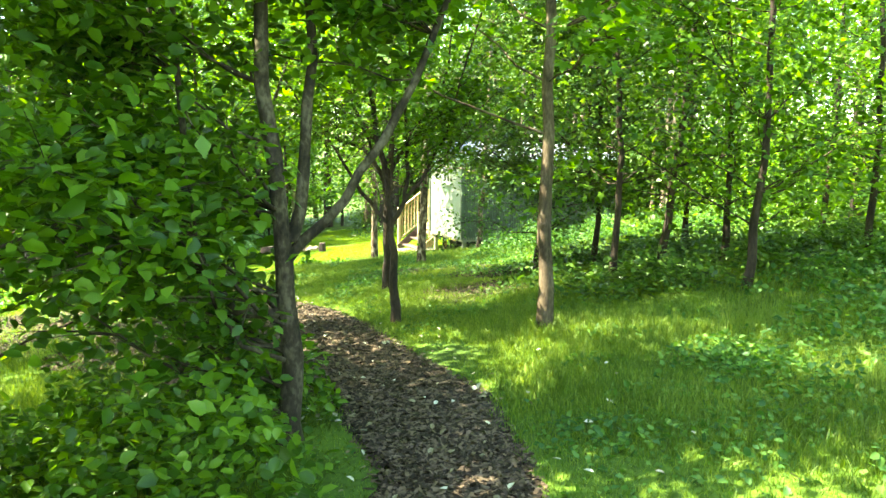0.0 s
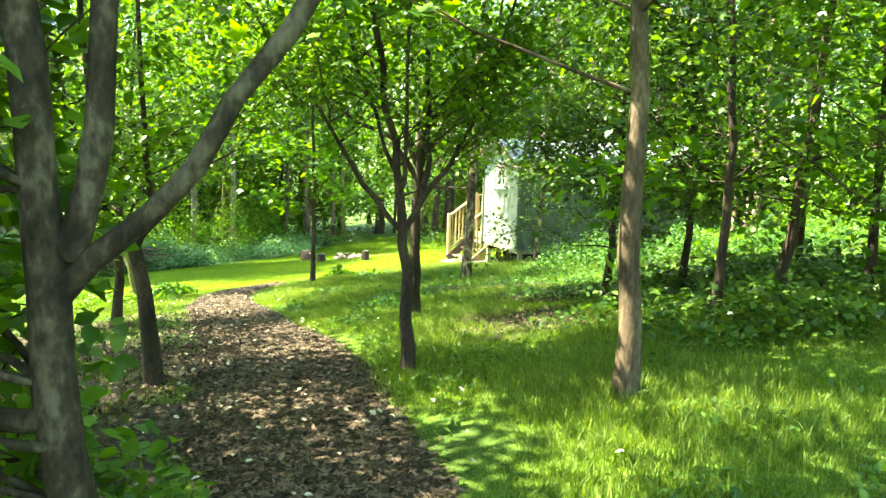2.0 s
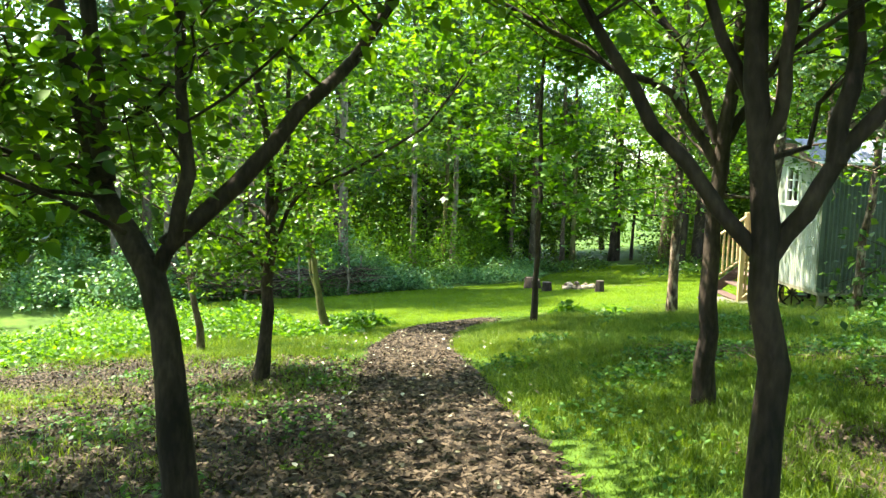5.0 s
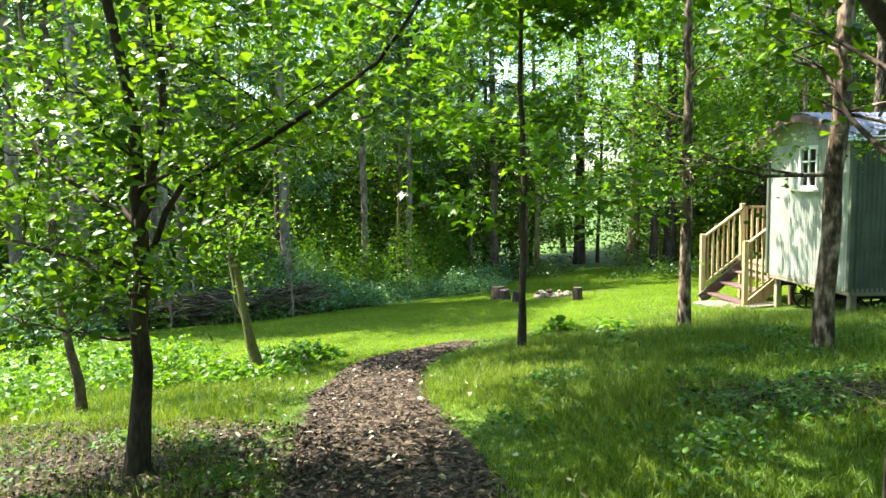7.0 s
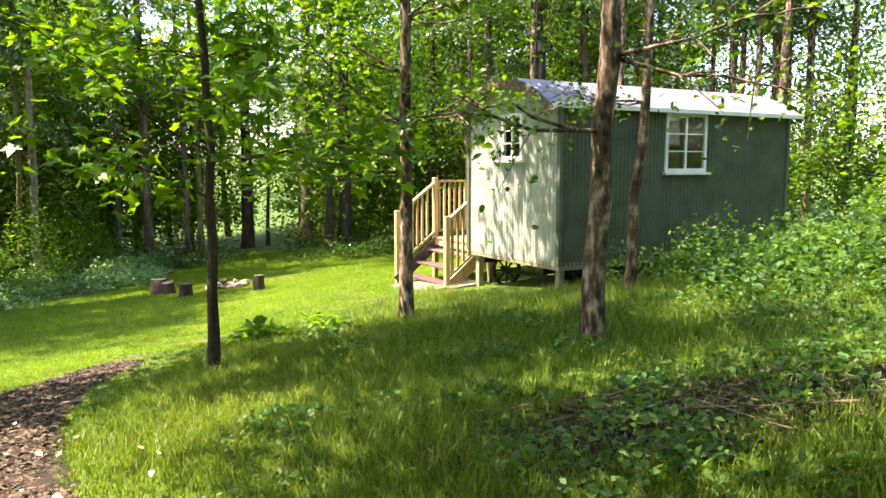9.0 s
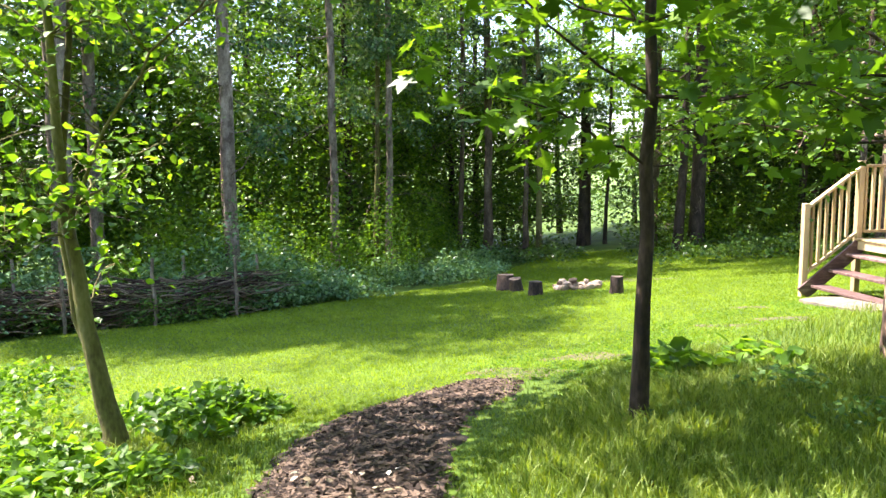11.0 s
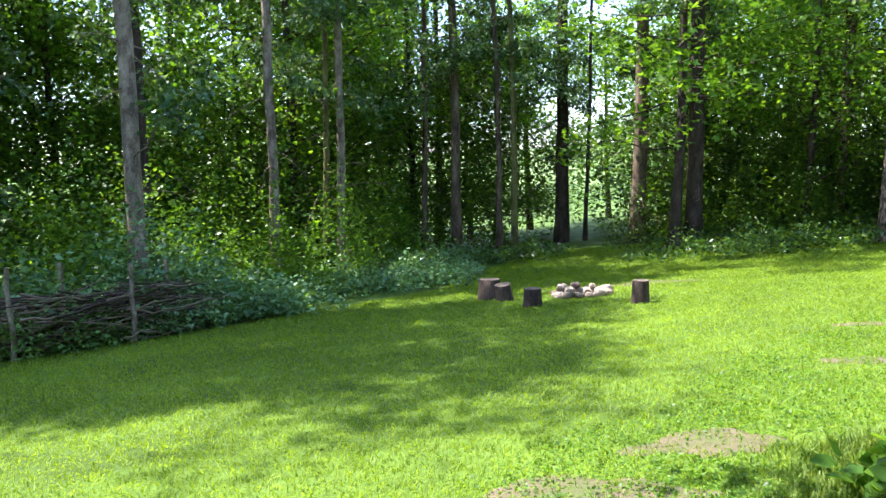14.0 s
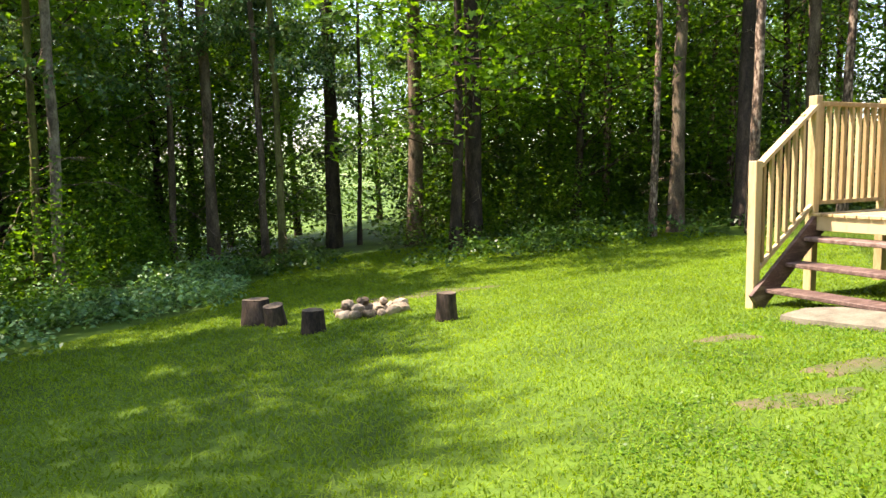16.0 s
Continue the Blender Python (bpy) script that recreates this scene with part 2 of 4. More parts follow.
def leaves(p, size, rng, droop=0.25, fine=True, wide=0.32, flat=0.5):
    """Folded leaves with a midrib (two faces each) or plain ones, one at each point of p."""
    n = len(p)
    d = rng.standard_normal((n, 3))
    d[:, 2] = d[:, 2] * 0.45 - droop
    d = unit(d)
    up = rng.standard_normal((n, 3)) * flat + np.array([0, 0, 1.0])
    s = unit(np.cross(d, up))
    nn = np.cross(s, d)
    L = (size * rng.uniform(0.6, 1.25, n))[:, None]
    if fine:
        v = np.stack([p, p + L * (0.28 * d + wide * s + 0.07 * nn), p + L * (0.68 * d + wide * 0.85 * s + 0.05 * nn), p + L * (d - 0.1 * nn),
                      p + L * (0.68 * d - wide * 0.85 * s + 0.05 * nn), p + L * (0.28 * d - wide * s + 0.07 * nn)], 1)
        o = (np.arange(n) * 6)[:, None]
        f = np.concatenate([o + np.array([[0, 1, 2, 3]]), o + np.array([[0, 3, 4, 5]])], 0)
    else:
        v = np.stack([p, p + L * (0.45 * d + wide * s + 0.06 * nn), p + L * (d - 0.08 * nn), p + L * (0.45 * d - wide * s + 0.06 * nn)], 1)
        f = (np.arange(n) * 4)[:, None] + np.array([[0, 1, 2, 3]])
    return v.reshape(-1, 3), f


def lobed(p, size, rng, droop=0.2):
    """Five-lobed maple leaves, each of five pointed faces round the stalk."""
    n = len(p)
    d = rng.standard_normal((n, 3))
    d[:, 2] = d[:, 2] * 0.35 - droop
    d = unit(d)
    s = unit(np.cross(d, rng.standard_normal((n, 3)) * 0.45 + np.array([0, 0, 1.0])))
    L = (size * rng.uniform(0.65, 1.2, n))[:, None]
    vs = []
    fs = []
    for k, (a, r) in enumerate(((-1.9, 0.45), (-0.95, 0.8), (0.0, 1.0), (0.95, 0.8), (1.9, 0.45))):
        tip = p + L * r * (math.cos(a) * d + math.sin(a) * s)
        le = p + L * r * 0.52 * (math.cos(a - 0.5) * d + math.sin(a - 0.5) * s)
        ri = p + L * r * 0.52 * (math.cos(a + 0.5) * d + math.sin(a + 0.5) * s)
        vs += [le, tip, ri]
    v = np.stack([p] + vs, 1)
    o = (np.arange(n) * 16)[:, None]
    f = np.concatenate([o + np.array([[0, 1 + 3 * k, 2 + 3 * k, 3 + 3 * k]]) for k in range(5)], 0)
    return v.reshape(-1, 3), f


def tree(name, label, at, stems, bark, leaf, seed, reach=1.4, boughs=12, low=0.35, twigs=5, per=26, size=0.085, spread=0.16,
         rise=0.35, style="leaf", sides=10, droop=0.25, category="tree", limb_name="limb", aim=None, thin=1.0, loose=0.4, limb_low=0.25, split=True, canopy=None, dead=0):
    """stems: (control points from the base, radius below, radius above). The first is the trunk, the others are its limbs."""
    rng = np.random.default_rng(seed)
    base = new(name)
    base.location = (at[0], at[1], float(ground_z(*at)) - 0.06)
    tagged(base, label, category)
    wood, tips = [], []
    for k, (points, r0, r1) in enumerate(stems):
        c = curve_through(points, 16 if k == 0 else 12)
        c[1:] += rng.normal(0, 0.012, (len(c) - 1, 3))
        v, f = tube(c, r0 * 0.8, r1 * 0.9, sides, rng, 0.05, 0.35 if k == 0 else 0)
        link("trunk" if k == 0 else limb_name, raw(name + "_wood", v, f), bark, base)
        top = c[-1][2]
        m = boughs if k == 0 else max(3, int(boughs * 0.6))
        for j in range(m):
            q = rng.uniform(low if k == 0 else limb_low, 1.0)
            i = min(int(q * (len(c) - 1)), len(c) - 2)
            s = c[i]
            ang = rng.uniform(0, 2 * np.pi) if aim is None or rng.random() < loose else aim + rng.normal(0, 0.7)
            ln_ = reach * rng.uniform(0.55, 1.2) * (1.15 - 0.55 * q)
            d = np.array([math.cos(ang), math.sin(ang), rise + rng.normal(0, 0.18)])
            pts = [s, s + d * ln_ * 0.35 + [0, 0, 0.02], s + d * ln_ * 0.7 + [0, 0, 0.08 * ln_], s + d * ln_ + [0, 0, 0.05 * ln_]]
            b = curve_through(pts, 7)
            b[1:] += rng.normal(0, 0.02, (6, 3))
            wx, wy = b[:, 0] + at[0], b[:, 1] + at[1]
            if np.any((path_offset(wx, wy) < 0.15) & (b[:, 2] + base.location.z - ground_z(wx, wy) < 1.9) & (wy > -1)):
                continue
            mine = []
            rb = max(0.006, (r0 + (r1 - r0) * q) * 0.22 * thin)
            mine.append(tube(b, rb, 0.004, 5, rng, 0.05))
            for w in range(twigs):
                h = rng.integers(2, 7)
                d2 = unit(d + rng.normal(0, 0.65, 3))
                l2 = ln_ * rng.uniform(0.2, 0.5)
                t = np.linspace(0, 1, 4)[:, None] * d2 * l2 + b[h] + np.array([0, 0, -0.06])[None] * (np.linspace(0, 1, 4)[:, None] ** 2)
                mine.append(tube(t, rb * 0.4 + 0.001, 0.0015, 3, rng, 0))
                tips.append((t, per))
            tips.append((b[3:], per))
            if split:
                v, f = join(mine)
                link("bough", raw(name + "_bough", v, f), bark, base)
            else:
                wood += mine
    trunk_line = curve_through(stems[0][0], 40)
    for j in range(dead):
        # bare drooping lower branches with a few side twigs
        i = int(rng.uniform(0.07, 0.42) * 39)
        ang, ln_ = rng.uniform(0, 2 * np.pi), rng.uniform(0.5, 1.7)
        d = np.array([math.cos(ang), math.sin(ang), rng.normal(-0.1, 0.22)])
        b = curve_through([trunk_line[i], trunk_line[i] + d * ln_ * 0.5, trunk_line[i] + d * ln_ + [0, 0, -0.22 * ln_]], 7)
        b[1:] += rng.normal(0, 0.025, (6, 3))
        mine = [tube(b, rng.uniform(0.009, 0.018), 0.004, 5, rng, 0.06)]
        for w in range(4):
            h = int(rng.integers(2, 6))
            t = b[h] + np.linspace(0, 1, 4)[:, None] * (unit(d + rng.normal(0, 0.7, 3)) * ln_ * rng.uniform(0.15, 0.35))
            mine.append(tube(t, 0.005, 0.002, 3, rng, 0))
        v, f = join(mine)
        link("dead_branch", raw(name + "_dead", v, f), TWIG, base)
    if wood:
        v, f = join(wood)
        link("twig_mass", raw(name + "_twigs", v, f), bark, base)["kind"] = "stuff"
    pts = []
    for t, n in tips:
        f = rng.uniform(0, len(t) - 1.001, n)
        i = f.astype(int)
        pts.append(t[i] + (t[i + 1] - t[i]) * (f - i)[:, None] + rng.normal(0, spread, (n, 3)) * [1, 1, 0.6])
    pts = np.vstack(pts)
    wx, wy, wz = pts[:, 0] + at[0], pts[:, 1] + at[1], pts[:, 2] + base.location.z
    pts = pts[(pts[:, 2] > 0.15) & ~((path_offset(wx, wy) < 0.25) & (wz - ground_z(wx, wy) < 1.85) & (wy > -1))]
    if style == "maple":
        v, f = lobed(pts, size, rng, droop)
    else:
        v, f = leaves(pts, size, rng, droop, style == "leaf", 0.32 if style != "needle" else 0.07)
    crown = link("crown", raw(name + "_crown", v, f), leaf, base)
    if canopy:
        # leaf clumps with gaps, added above view to cast shade: centre, radius, half height, leaves
        (cx, cy, cz), rx, rz, n = canopy
        m = max(10, int(n / 85))
        d = unit(rng.standard_normal((m, 3))) * rng.random((m, 1)) ** 0.4
        c = np.array([cx, cy, cz]) + d * [rx, rx, rz]
        q = c[rng.integers(0, m, n)] + rng.normal(0, 0.3, (n, 3))
        v, f = leaves(q, 0.15, rng, 0.25, False)
        link("shade_crown", raw(name + "_shading", v, f), leaf, base)
    return base


def scatter(name, label, centres, radii, n, leaf, seed, size=0.09, fine=False, stalks=0.0, droop=0.15, category="undergrowth", kind="stuff"):
    """Low growth: leaves on mounds round the centres, each with its own width and height."""
    rng = np.random.default_rng(seed)
    c, r = np.asarray(centres, float), np.asarray(radii, float)
    w = r[:, 0] ** 2 * r[:, 1]
    k = rng.choice(len(c), n, p=w / w.sum())
    a, q = rng.uniform(0, 2 * np.pi, n), np.sqrt(rng.random(n))
    x = c[k, 0] + np.cos(a) * q * r[k, 0]
    y = c[k, 1] + np.sin(a) * q * r[k, 0]
    top = r[k, 1] * (1 - 0.75 * q ** 2) * (0.75 + 0.35 * np.sin(3.1 * x + 1.7 * y) * np.sin(2.3 * y - x))
    z = ground_z(x, y) + top * rng.random(n) ** 0.45
    v, f = leaves(np.stack([x, y, z], 1), size, rng, droop, fine)
    ob = link(name, raw(name, v, f), leaf)
    return tagged(ob, label, category, kind=kind)


# ---- ground ----
def sheet():
    """One ground sheet, fine in the clearing and coarse towards the horizon."""
    def axis(lo, hi, step, far):
        near = np.arange(lo, hi + step, step)
        grow = np.cumsum(step * 1.35 ** np.arange(1, 40))
        grow = grow[grow < far]
        return np.concatenate([(lo - grow)[::-1], near, hi + grow])
    xs, ys = axis(-18, 12, 0.2, 900), axis(-6, 40, 0.2, 900)
    X, Y = np.meshgrid(xs, ys, indexing="ij")
    Z = ground_z(X, Y)
    bump = 0.02 * np.sin(2.1 * X + 0.7 * Y) * np.sin(1.7 * Y - 0.6 * X) + 0.012 * np.sin(5.3 * X + 3 * Y) * np.sin(4.1 * Y)
    Z = Z + bump * (1 - 0.9 * smooth(15, 18, Y)) * smooth(0.0, 0.5, path_offset(X, Y)) * (np.hypot(X + 3, Y - 16) < 40)
    i, j = np.meshgrid(np.arange(len(xs) - 1), np.arange(len(ys) - 1), indexing="ij")
    n = len(ys)
    f = np.stack([i * n + j, (i + 1) * n + j, (i + 1) * n + j + 1, i * n + j + 1], -1).reshape(-1, 4)
    return tagged(link("ground", raw("ground", np.stack([X, Y, Z], -1), f), SOIL), "grassy sloping woodland ground", "ground", kind="structure")


sheet()


def blot(name, label, at, rx, ry, mat, seed, lift=0.012, kind="structure", category="bare earth"):
    """An irregular patch that lies on the ground."""
    rng = np.random.default_rng(seed)
    a = np.linspace(0, 2 * np.pi, 48, endpoint=False)
    ph = rng.uniform(0, 6.28, 6)
    rad = 1 + sum(0.16 / (k + 1) ** 0.5 * np.sin((k + 2) * a + ph[k]) for k in range(6)) + rng.normal(0, 0.04, 48)
    rings = [np.array([[at[0], at[1]]])]
    for q in (0.3, 0.6, 0.85, 1.0):
        rings.append(np.stack([at[0] + rx * q * rad * np.cos(a), at[1] + ry * q * rad * np.sin(a)], 1))
    p = np.vstack(rings)
    edge = np.concatenate([[1], np.full(48, 1), np.full(48, 1), np.full(48, 0.9), np.full(48, -0.8)])
    z = ground_z(p[:, 0], p[:, 1]) + (lift + 0.015) * edge
    v = np.column_stack([p, z])
    me = bpy.data.meshes.new(name)
    faces = [(0, 1 + i, 1 + (i + 1) % 48) for i in range(48)]
    for k in range(3):
        o = 1 + 48 * k
        faces += [(o + i, o + 48 + i, o + 48 + (i + 1) % 48, o + (i + 1) % 48) for i in range(48)]
    me.from_pydata(v.tolist(), [], faces)
    return tagged(link(name, me, mat), label, category, kind=kind)


def bark_path():
    rng = np.random.default_rng(5)
    ys = np.arange(-4, 18.5, 0.12)
    cx, w = np.interp(ys, PATH_Y, PATH_X), np.interp(ys, PATH_Y, PATH_W)
    w = w + 0.07 * np.sin(ys * 3.1) + rng.normal(0, 0.03, len(ys))
    cols = np.array([-1.08, -1, -0.8, -0.5, 0, 0.5, 0.8, 1, 1.08])
    lift = np.array([-0.05, 0.01, 0.026, 0.036, 0.04, 0.036, 0.026, 0.01, -0.05])
    X = cx[:, None] + w[:, None] * cols
    Y = np.repeat(ys[:, None], 9, 1)
    Z = ground_z(X, Y) + lift * (1 - 0.6 * smooth(15.5, 18.5, Y)) + rng.normal(0, 0.005, X.shape)
    i, j = np.meshgrid(np.arange(len(ys) - 1), np.arange(8), indexing="ij")
    f = np.stack([i * 9 + j, i * 9 + j + 1, (i + 1) * 9 + j + 1, (i + 1) * 9 + j], -1).reshape(-1, 4)
    tagged(link("path", raw("path", np.stack([X, Y, Z], -1), f), EARTH), "brown bark-chip footpath through the trees", "path", kind="structure")
    n = 52000
    y = np.where(rng.random(n) < 0.65, rng.uniform(0.8, 10, n), rng.uniform(10, 18.5, n))
    q = rng.uniform(-1, 1, n) * (1 + 0.3 * rng.random(n) ** 3)
    x = np.interp(y, PATH_Y, PATH_X) + q * np.interp(y, PATH_Y, PATH_W)
    z = ground_z(x, y) + (0.042 - 0.03 * np.abs(q) ** 3) * (1 - 0.6 * smooth(15.5, 18.5, y)) + rng.random(n) * 0.012
    a = rng.uniform(0, 6.28, n)
    d = np.stack([np.cos(a), np.sin(a), rng.normal(0, 0.22, n)], 1)
    s = unit(np.cross(d, np.array([0, 0, 1.0]) + rng.normal(0, 0.35, (n, 3))))
    L = rng.uniform(0.012, 0.042, n)[:, None]
    W = rng.uniform(0.004, 0.012, n)[:, None]
    p = np.stack([x, y, z], 1)
    v = np.stack([p - d * L - s * W, p + d * L - s * W * 0.6, p + d * L * 0.9 + s * W, p - d * L * 0.8 + s * W], 1)
    f = (np.arange(n) * 4)[:, None] + np.array([[0, 1, 2, 3]])
    tagged(link("bark_chips", raw("bark_chips", v, f), CHIP, shade=False), "loose brown bark chips on the path", "bark chips", kind="stuff")


bark_path()
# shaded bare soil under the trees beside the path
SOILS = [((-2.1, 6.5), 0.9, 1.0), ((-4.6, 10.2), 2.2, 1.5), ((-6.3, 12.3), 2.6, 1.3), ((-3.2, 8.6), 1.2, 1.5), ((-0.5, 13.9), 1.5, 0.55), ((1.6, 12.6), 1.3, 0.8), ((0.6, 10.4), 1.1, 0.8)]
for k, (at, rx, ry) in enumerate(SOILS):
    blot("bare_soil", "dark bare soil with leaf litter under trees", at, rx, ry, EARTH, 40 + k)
WORN = [((-2.5, 21.7), 0.34, 0.17), ((-2.0, 23.5), 0.24, 0.14), ((-1.75, 22.2), 0.4, 0.2), ((-4.5, 18.85), 0.5, 0.26), ((-3.95, 19.6), 0.4, 0.25), ((-4.0, 29.3), 1.2, 0.4)]
for k, (at, rx, ry) in enumerate(WORN):
    blot("worn_ground", "worn pale bare patch in the lawn", at, rx, ry, BARE, 60 + k, -0.004)


def blades(name, label, x, y, height, width, mat, seed, lean=0.35):
    """Grass: one bent blade of two faces at each place."""
    rng = np.random.default_rng(seed)
    n = len(x)
    z = ground_z(x, y) - 0.01
    a = rng.uniform(0, 6.28, n)
    h = height * rng.uniform(0.5, 1.25, n)
    s = np.stack([np.cos(a), np.sin(a), np.zeros(n)], 1) * (width * rng.uniform(0.6, 1.3, n))[:, None]
    b = rng.uniform(0, 6.28, n)
    out = np.stack([np.cos(b), np.sin(b), np.zeros(n)], 1) * (h * np.abs(rng.normal(0, lean, n)))[:, None]
    p = np.stack([x, y, z], 1)
    up = np.array([0, 0, 1.0])
    v = np.stack([p - s, p + s, p + out * 0.35 + up * (h * 0.62)[:, None] + s * 0.6, p + out + up * h[:, None], p + out * 0.35 + up * (h * 0.62)[:, None] - s * 0.6], 1)
    o = (np.arange(n) * 5)[:, None]
    me = bpy.data.meshes.new(name)
    f = np.concatenate([o + np.array([[0, 1, 2, 4]])], 0)
    t = o + np.array([[4, 2, 3]])
    verts = v.reshape(-1, 3).astype(np.float32)
    me.vertices.add(len(verts))
    me.vertices.foreach_set("co", verts.ravel())
    loops = np.concatenate([f, t], 1).ravel().astype(np.int32)
    me.loops.add(len(loops))
    me.loops.foreach_set("vertex_index", loops)
    me.polygons.add(2 * n)
    st = np.empty(2 * n, dtype=np.int32)
    st[0::2], st[1::2] = np.arange(n) * 7, np.arange(n) * 7 + 4
    me.polygons.foreach_set("loop_start", st)
    me.update(calc_edges=True)
    return tagged(link(name, me, mat, shade=False), label, "grass", kind="stuff")


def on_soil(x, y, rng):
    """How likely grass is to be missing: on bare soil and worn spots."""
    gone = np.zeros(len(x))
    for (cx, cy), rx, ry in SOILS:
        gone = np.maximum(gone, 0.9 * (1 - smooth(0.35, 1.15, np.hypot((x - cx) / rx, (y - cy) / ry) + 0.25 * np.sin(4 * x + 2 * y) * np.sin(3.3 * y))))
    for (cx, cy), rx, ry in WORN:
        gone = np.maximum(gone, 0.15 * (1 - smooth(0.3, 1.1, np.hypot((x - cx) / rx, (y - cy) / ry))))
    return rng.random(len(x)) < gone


def lawn_edge(y):
    """Where the mown lawn ends at the hedge."""
    return np.interp(y, (16, 20, 22.5, 23.7, 26.5, 30.6, 35.4, 40), (-9.5, -13.5, -13.7, -11.7, -10.2, -7.9, -7.6, -6.5))


def grass():
    rng = np.random.default_rng(11)
    # verge grass beside the path, thickest close to it
    n = 520000
    y = rng.uniform(0.5, 19.5, n)
    side = np.where(rng.random(n) < 0.6, 1, -1)
    off = rng.gamma(1.6, 1.5, n) - 0.05
    x = np.interp(y, PATH_Y, PATH_X) + side * (np.interp(y, PATH_Y, PATH_W) + off)
    patch = 0.5 + 0.5 * np.sin(1.9 * x + 0.8 * y) * np.sin(1.3 * y - 1.1 * x)
    keep = (off < 9) & ~on_soil(x, y, rng) & (x > -13) & (x < 8) & ~((y > 17.8) & (x < -3.9 + 0.3 * np.sin(3 * y) + rng.normal(0, 0.2, n))) & ~((y > 17.2) & (x < -6.5))
    x, y, off, patch = x[keep], y[keep], off[keep], patch[keep]
    h = (0.042 + 0.05 * smooth(0.1, 1.2, off)) * (0.6 + 0.9 * patch) + 0.03 * smooth(13, 17, y) * (x > -4)
    h = h * (1 - 0.7 * smooth(16.5, 18, y) * (1 - smooth(-4.2, -3.0, x)))
    blades("long_grass", "long green grass along the woodland path", x, y, h, 0.0026 + 0.00015 * y, GRASS, 12, 0.75)
    # mown lawn
    n = 600000
    y = 17.2 + 22 * rng.random(n) ** 1.6
    x = rng.uniform(-13.8, 3.5, n)
    right = np.interp(y, (17, 18.5, 19.5, 21, 24, 30, 40), (-5.8, -4.4, -3.2, -2.0, 0.0, 3.5, 4))
    keep = (x > lawn_edge(y)) & (x < right + rng.normal(0, 0.12, n)) & ~on_soil(x, y, rng) & (path_offset(x, y) > -0.1)
    x, y = x[keep], y[keep]
    blades("mown_lawn", "sunlit short mown lawn of the clearing", x, y, 0.04, 0.0034 + 0.00045 * (y - 17), LAWN, 13, 1.5)
    # rough grass on the bank round the hut
    n = 130000
    y = rng.uniform(17, 34, n)
    x = rng.uniform(-4.5, 11, n)
    right = np.interp(y, (17, 18.5, 19.5, 21, 24, 30, 40), (-5.8, -4.4, -3.2, -2.0, 0.0, 3.5, 4))
    lu = (x - 0.842) * 0.93 + (y - 20.495) * 0.367
    lv = -(x - 0.842) * 0.367 + (y - 20.495) * 0.93
    keep = (x > right) & ~((lu > -0.6) & (lu < 5.3) & (lv > -0.1) & (lv < 4.7))
    blades("bank_grass", "tall rough grass on the bank by the hut", x[keep], y[keep], 0.05 + 0.11 * smooth(-3.4, -1.2, x[keep]), 0.005, GRASS, 14, 0.8)


grass()


# ---- shepherd's hut ----
HUT = pose(0.842, 20.495, -1.265, 0, 0, math.degrees(0.376))
HL, HW, HH = 5.0, 2.4, 2.33
hut = new("shepherds_hut")
hut.matrix_world = HUT
tagged(hut, "green corrugated-iron shepherd's hut with a curved tin roof", "hut")


def corrugated(length, height_at, holes, to3, pitch=0.076, depth=0.016, floor_z=0.0):
    """A corrugated sheet along 0..length with rectangular holes (a0, a1, z0, z1); to3 gives the place of (a, out, z)."""
    bm = bmesh.new()
    n = int(length / pitch * 6)
    cuts = sorted({round(v, 3) for h in holes for v in (h[2], h[3])})
    a = [length * i / n for i in range(n + 1)]
    a = sorted(set(a) | {h[k] for h in holes for k in (0, 1)})
    cols = []
    for s in a:
        zs = [floor_z] + cuts + [max(height_at(s), (cuts[-1] if cuts else floor_z) + 0.01)]
        o = depth * math.sin(2 * math.pi * s / pitch)
        cols.append([bm.verts.new(to3(s, o, z)) for z in zs])
    for i in range(len(a) - 1):
        for k in range(len(cols[0]) - 1):
            mid = (a[i] + a[i + 1]) / 2
            zm = ([floor_z] + cuts + [99])[k] + 1e-3
            if any(h[0] - 1e-6 < mid < h[1] + 1e-6 and h[2] <= zm < h[3] for h in holes):
                continue
            bm.faces.new((cols[i][k], cols[i + 1][k], cols[i + 1][k + 1], cols[i][k + 1]))
    return bm


def arch(v):
    """Underside of the curved roof across the hut."""
    q = (v - HW / 2) / (HW / 2 + 0.14)
    return HH - 0.06 + 0.46 * (1 - q * q)


SIDE_HOLE = (2.05, 2.975, 1.345, 2.275)
END_HOLE = (0.9, 1.46, 1.54, 2.25)
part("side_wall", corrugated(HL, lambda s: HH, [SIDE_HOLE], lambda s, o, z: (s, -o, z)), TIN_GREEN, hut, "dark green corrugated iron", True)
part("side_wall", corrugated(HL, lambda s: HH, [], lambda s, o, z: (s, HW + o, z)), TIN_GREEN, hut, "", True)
# this end has a paler colour than the other three walls
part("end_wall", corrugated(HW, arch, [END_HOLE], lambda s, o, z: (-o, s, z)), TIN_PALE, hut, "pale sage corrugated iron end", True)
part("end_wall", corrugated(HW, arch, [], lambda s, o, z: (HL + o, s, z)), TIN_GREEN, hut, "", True)


